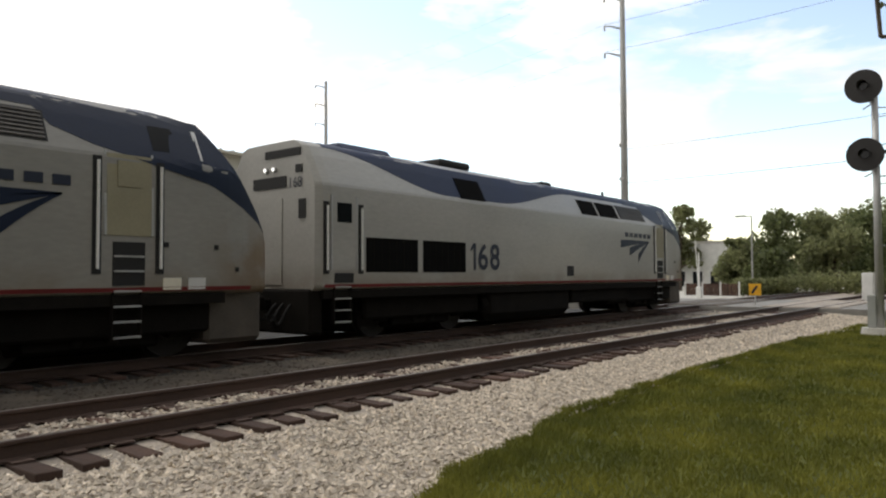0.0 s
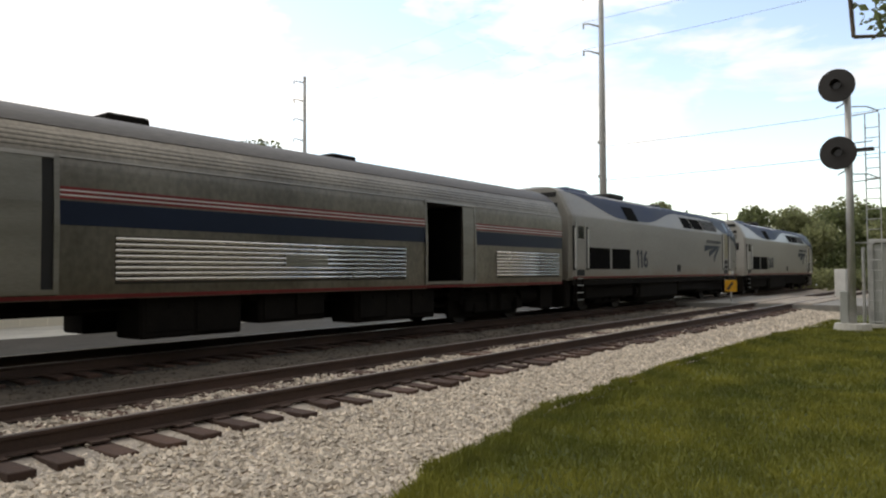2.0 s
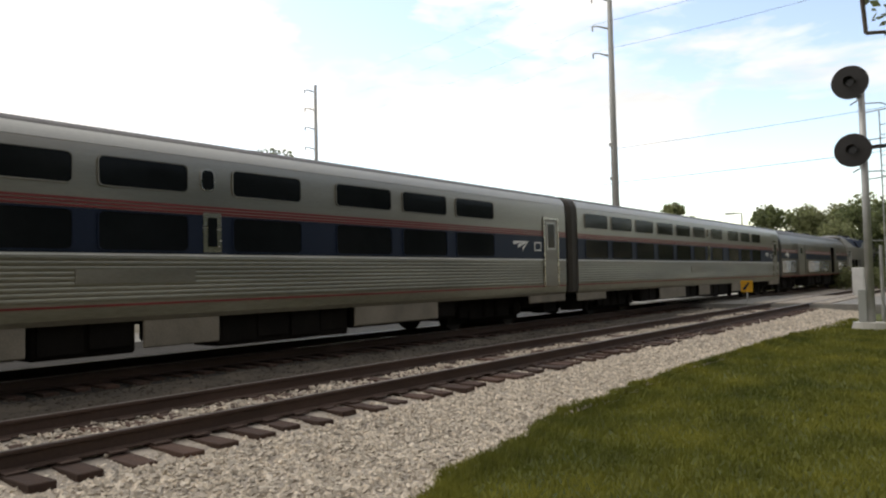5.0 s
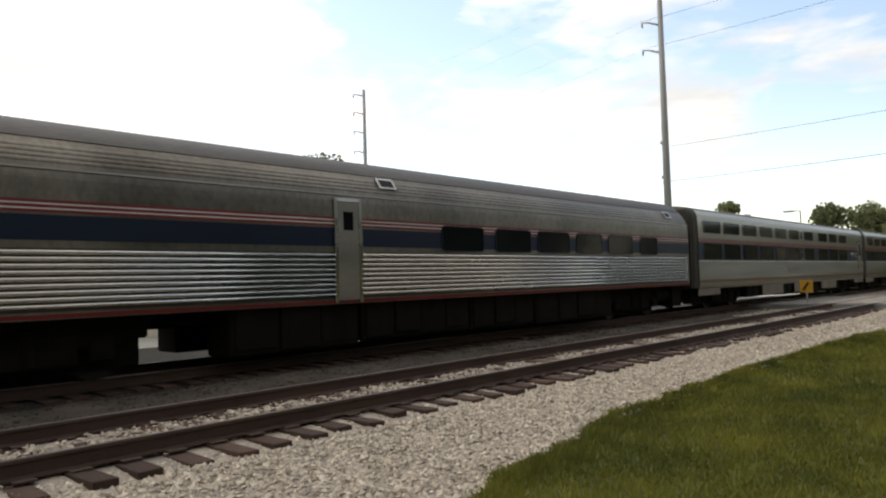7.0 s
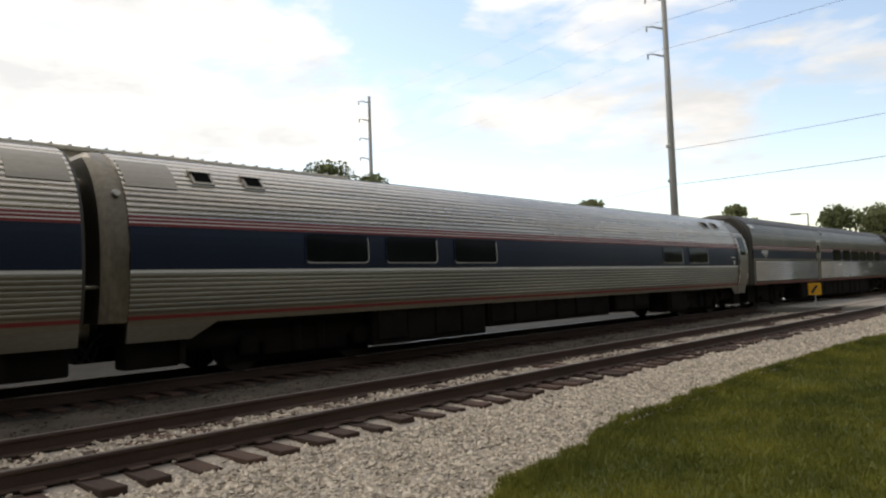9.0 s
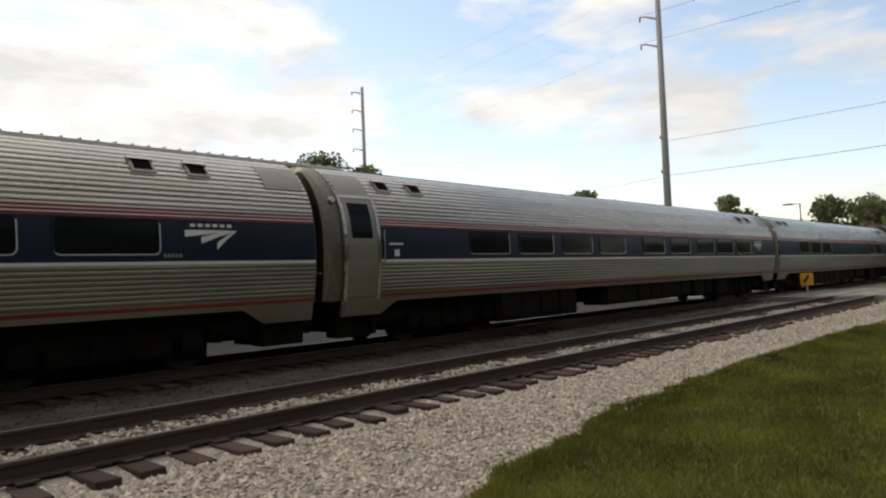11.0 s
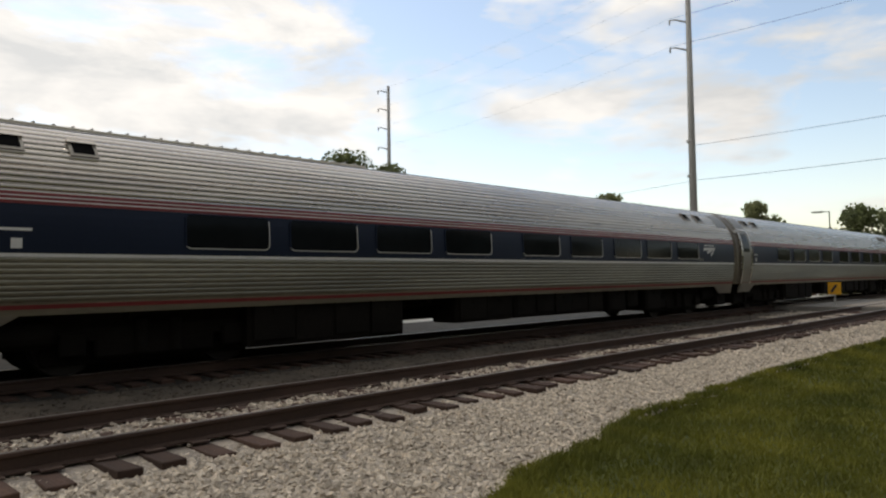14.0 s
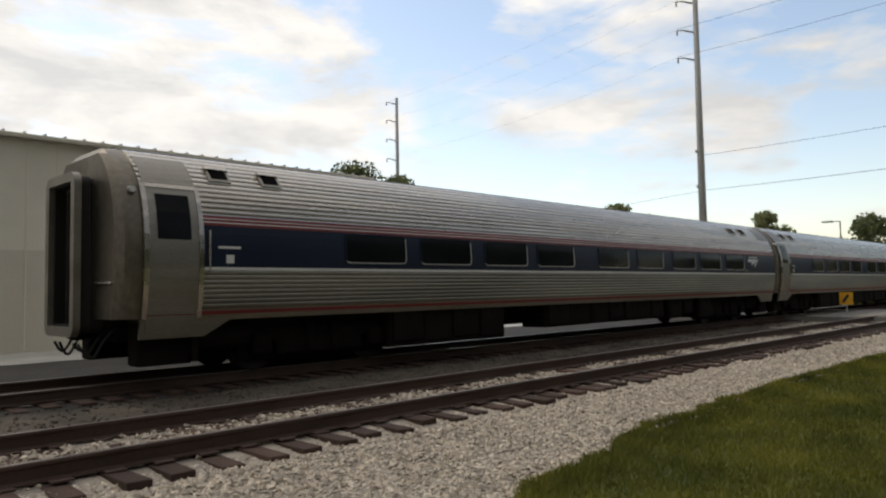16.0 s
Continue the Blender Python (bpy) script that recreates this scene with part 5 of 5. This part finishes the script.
def relay_cabinet():
    c = tagged(empty("relay_cabinet", 25.4, 1.35, -0.42), "large grey metal relay cabinet on a concrete slab", "cabinet")
    part("slab", boxed(-.1, 2.2, -1.6, 1.7, 0, 0.16, bevel=0.02), CONC, c)
    part("body", boxed(0, 2.0, -1.5, 1.55, 0.16, 2.62, bevel=0.03), BOXGREY, c)
    part("lid", boxed(-.08, 2.08, -1.58, 1.63, 2.62, 2.74, bevel=0.03), GALV, c)
    for y in (-1.3, 0.08):
        d = part("door", boxed(-.03, 0.0, y, y + 1.28, 0.3, 2.5, bevel=0.008), BOXGREY, c)
        part("handle", boxed(-.07, -.03, y + .1, y + .14, 1.2, 1.45), GALV, d)
    part("corner_post", boxed(-.06, .06, 1.50, 1.62, 0.16, 2.7), GALV, c)
    part("conduit", tubed((-.05, 1.75, 0.0), (-.05, 1.75, 2.5), 0.05), GALV, c)
    return c


relay_cabinet()

wb = tagged(empty("crossing_case", 44.3, 6.5, -0.4), "narrow white equipment case beside the road", "cabinet")
part("body", boxed(-.25, .25, -.28, .28, 0.15, 1.85, bevel=0.02), WHITEBOX, wb)
part("base", boxed(-.3, .3, -.33, .33, 0, 0.15), CONC, wb)
part("door", boxed(-.27, -.25, -.22, .22, 0.3, 1.75, bevel=0.005), WHITEBOX, wb)

ys = tagged(empty("yellow_sign", 34.85, 9.66, -0.25), "small square yellow trackside sign on a thin post", "sign")
part("post", boxed(-.03, .03, -.03, .03, 0, 1.15), GALV, ys)
bd = part("board", boxed(-.045, -.03, -.27, .27, 0.66, 1.2, bevel=0.005), YELLOW, ys, "yellow board with a dark slanted mark")
sl = part("mark", boxed(-.052, -.045, -.05, .05, -.2, .2), BLACKTXT, bd)
sl.matrix_basis = Matrix.Translation((0, .02, .93)) @ Matrix.Rotation(radians(35), 4, "X")


def lot_lamp(x, y, h, label):
    p = tagged(empty("street_lamp", x, y, -0.47), label, "street lamp", "car park lamps")
    part("pole", tubed((0, 0, 0), (0, 0, h), 0.09, 0.06, n=10), POLE, p)
    part("arm", tubed((0, 0, h), (-.2, .75, h + .02), 0.04, n=8), POLE, p)
    part("lamp_head", boxed(-.45, .05, .5, 1.35, h - .06, h + .08, bevel=0.04), BOXGREY, p, "flat grey lamp head")


lot_lamp(67.6, 18.95, 7.1, "grey car park lamp with flat head")

# white hall beyond the car park
hall = tagged(empty("white_hall", 82, 23.6, -0.47), "low white flat-roofed building beyond the car park", "building")
part("wall", boxed(0, 14, 0, 9, 0, 5.4), WHITEBOX, hall, "white rendered walls")
part("parapet", boxed(-.15, 14.15, -.15, 9.15, 5.4, 5.65), CONC, hall)
for k in range(4):
    w = part("window", boxed(-.03, 0, 0.8 + k * 2.0, 1.9 + k * 2.0, 0.5, 2.2), GLASS, hall, "dark window")
    part("frame", boxed(-.05, -.03, 0.75 + k * 2.0, 0.8 + k * 2.0, 0.45, 2.25), WHITEBOX, w)

fence = tagged(empty("board_fence", 60.5, 18.0, -0.47), "low brown board fence with white posts", "fence")
brd = part("board", boxed(-.015, .015, -.07, .07, 0.1, 1.1), TIE, fence)
for k in range(1, 30):
    share(brd, fence, pose(k * 0.02, k * 0.16, 0))
pst = part("post", boxed(-.06, .06, -.06, .06, 0, 1.25), WHITEBOX, fence)
for k in range(1, 4):
    share(pst, fence, pose(k * .19, k * 1.55, 0))
gate = tagged(empty("crossing_gate", 57.5, 20.2, -0.47), "raised white crossing gate post", "crossing gate")
part("post", tubed((0, 0, 0), (0, 0, 3.6), 0.07, n=10), WHITEBOX, gate)
part("base", boxed(-.2, .2, -.2, .2, 0, .9, bevel=0.03), WHITEBOX, gate)
part("arm", tubed((0.1, 0.1, 0.9), (0.12, .3, 4.6), 0.04, n=8), WHITE, gate)


# ---- trees ----
def crown(n, blobs, leaf, seed):
    """Many small leaves in uneven clumps."""
    rs = np.random.RandomState(seed)
    w = np.array([b[3] ** 2 for b in blobs])
    idx = rs.choice(len(blobs), n, p=w / w.sum())
    d = rs.normal(0, 1, (n, 3))
    d /= np.linalg.norm(d, axis=1)[:, None]
    rad = rs.uniform(0.1, 1.25, n) ** 0.7
    c = np.array([b[:3] for b in blobs])[idx] + d * (np.array([b[3] for b in blobs])[idx] * rad)[:, None] * np.array([1, 1, .8])
    a, b = rs.normal(0, 1, (n, 3)), rs.normal(0, 1, (n, 3))
    a /= np.linalg.norm(a, axis=1)[:, None]
    b -= a * (a * b).sum(1)[:, None]
    b /= np.linalg.norm(b, axis=1)[:, None]
    s = (leaf * rs.uniform(0.5, 1.3, n))[:, None]
    v = np.stack([c - a * s, c + b * s * .55, c + a * s, c - b * s * .55], 1)
    return v.reshape(-1, 3).tolist(), np.arange(4 * n).reshape(-1, 4).tolist()


def tree(x, y, h, w, label, seed, mat, n=5200, leaf=0.20, name="tree", base=0.3, z=-0.47):
    r = random.Random(seed)
    t = tagged(empty(name, x, y, z), label, "tree", "trees")
    bm = bmesh.new()
    tube(bm, (0, 0, 0), (r.uniform(-.2, .2), r.uniform(-.2, .2), h * .55), h * .028, h * .014, n=10)
    blobs = []
    for k in range(15):
        a, f = r.uniform(0, 6.28), r.uniform(0, 1)
        zz = h * (base + (0.93 - base) * f)
        q = w * 0.5 * (1 - 0.55 * f) * r.uniform(.25, .95)
        c = (math.cos(a) * q, math.sin(a) * q, zz)
        rad = w * r.uniform(.13, .24)
        blobs.append((*c, min(rad, max(0.2, h - zz))))
        tube(bm, (0, 0, h * (.25 + .3 * f)), (c[0] * .85, c[1] * .85, c[2]), h * .010, h * .004, n=6)
    part("trunk", bm, BARK, t)
    part("crown", crown(n, blobs, leaf, seed), mat, t, "uneven leafy crown")
    return t


# behind the warehouse
tree(41.0, 53.0, 14.4, 8.0, "dark leafy tree behind the warehouse", 21, LEAF_A, 9000, 0.2, base=.35)
tree(44.9, 50.6, 13.0, 7.0, "dark leafy tree behind the warehouse", 22, LEAF_A, 5000, 0.2, base=.35)
tree(38.2, 55.4, 13.8, 6.5, "dark leafy tree behind the warehouse", 23, LEAF_A, 5000, 0.2, base=.35)
# along the far side of the yard
tree(76.5, 46.5, 12.0, 7.0, "rounded tree beyond the yard", 24, LEAF_B, 4500, 0.26)
tree(82.0, 45.0, 11.0, 7.0, "rounded tree beyond the yard", 25, LEAF_A, 4500, 0.26)
tree(80.5, 30.5, 10.0, 4.6, "thin tree with open crown near the white building", 26, LEAF_B, 2600, 0.24)
tree(84.5, 30.0, 10.2, 4.4, "thin tree with open crown near the white building", 27, LEAF_B, 2200, 0.24)
# the wooded belt past the road
rg = random.Random(5)
for i, (x, y, h, w) in enumerate(((80, 20.0, 8.9, 7.5), (84, 16.5, 8.7, 8), (78, 14.4, 7.4, 7), (88, 12.0, 9.4, 8), (95, 17.0, 11.0, 9), (97, 12.0, 11.2, 8),
                                  (84, 8.5, 8.4, 8), (76, 6.0, 7.6, 7), (96, 6.0, 10.6, 9), (80, 1.0, 8.6, 8), (72, -3, 7.8, 8), (90, -1, 10.0, 9),
                                  (66, -9, 8.2, 8), (80, -10, 9.2, 9), (74, 22.0, 5.6, 5.2), (72.5, 18.5, 4.4, 5.0))):
    tree(x, y, h, w, "dense green tree in the belt past the road", 40 + i, LEAF_B if i % 3 else LEAF_A, 5200, 0.24, base=.12)


def hedge(x0, y0, x1, y1, h, d, seed):
    o = tagged(empty("hedge", (x0 + x1) / 2, (y0 + y1) / 2, -0.47), "clipped green hedge beside the road", "hedge")
    n = 14
    blobs = [((x1 - x0) * (k / (n - 1) - .5), (y1 - y0) * (k / (n - 1) - .5), h * .55, d) for k in range(n)]
    part("foliage", crown(7000, blobs, 0.13, seed), LEAF_B, o)


# unseen woods behind the camera, added to darken the reflections on the train
rw = np.random.RandomState(91)
wood_blobs = [(rw.uniform(-60, 60), rw.uniform(-21, -15), rw.uniform(0.6, 1) * hh, rw.uniform(1.6, 2.8)) for hh in (2.5, 5.5, 8.5, 10.5) for _ in range(70)]
tagged(part("woodland", crown(38000, wood_blobs, 0.6, 92), WOODS), "unseen dark woods behind the camera, added to darken reflections", kind="stuff")

hedge(66.0, 15.3, 63.5, 2.0, 2.0, 1.15, 71)
hedge(64.0, 19.0, 66.0, 15.6, 1.4, 0.9, 72)

# leafy bough hanging into the view, high beside the camera
bough = tagged(empty("tree_bough", 9.2, 0.55, 3.95), "leafy bough hanging from a tree overhead", "tree")
bm = bmesh.new()
tube(bm, (0.1, 0.72, 1.6), (0.0, 0.62, 0.06), 0.03, 0.022, n=8)
tube(bm, (0.0, 0.62, 0.06), (0.1, 0.05, 0.0), 0.022, 0.015, n=8)
tube(bm, (0.1, 0.05, 0.0), (0.2, -2.2, 0.5), 0.016, 0.03, n=8)
tube(bm, (0.2, -2.2, 0.5), (0.3, -4.2, 4.0), 0.03, 0.07, n=8)
tube(bm, (0.3, -4.2, 4.0), (0.6, -4.6, -4.37), 0.16, 0.24, n=12)
part("branch", bm, BARK, bough)
part("leaves", crown(4200, [(0.15, .40, .55, .30), (0.1, .1, .30, .30), (0.1, .35, 1.0, .4), (0.1, -.3, .5, .5), (.2, -1.2, .8, .7), (.3, -2.4, 1.6, 1.1), (.3, -3.6, 3.4, 1.6), (.1, .36, .22, .22), (.12, -.15, .16, .25)], 0.06, 81), LEAF_A, bough)

motions()
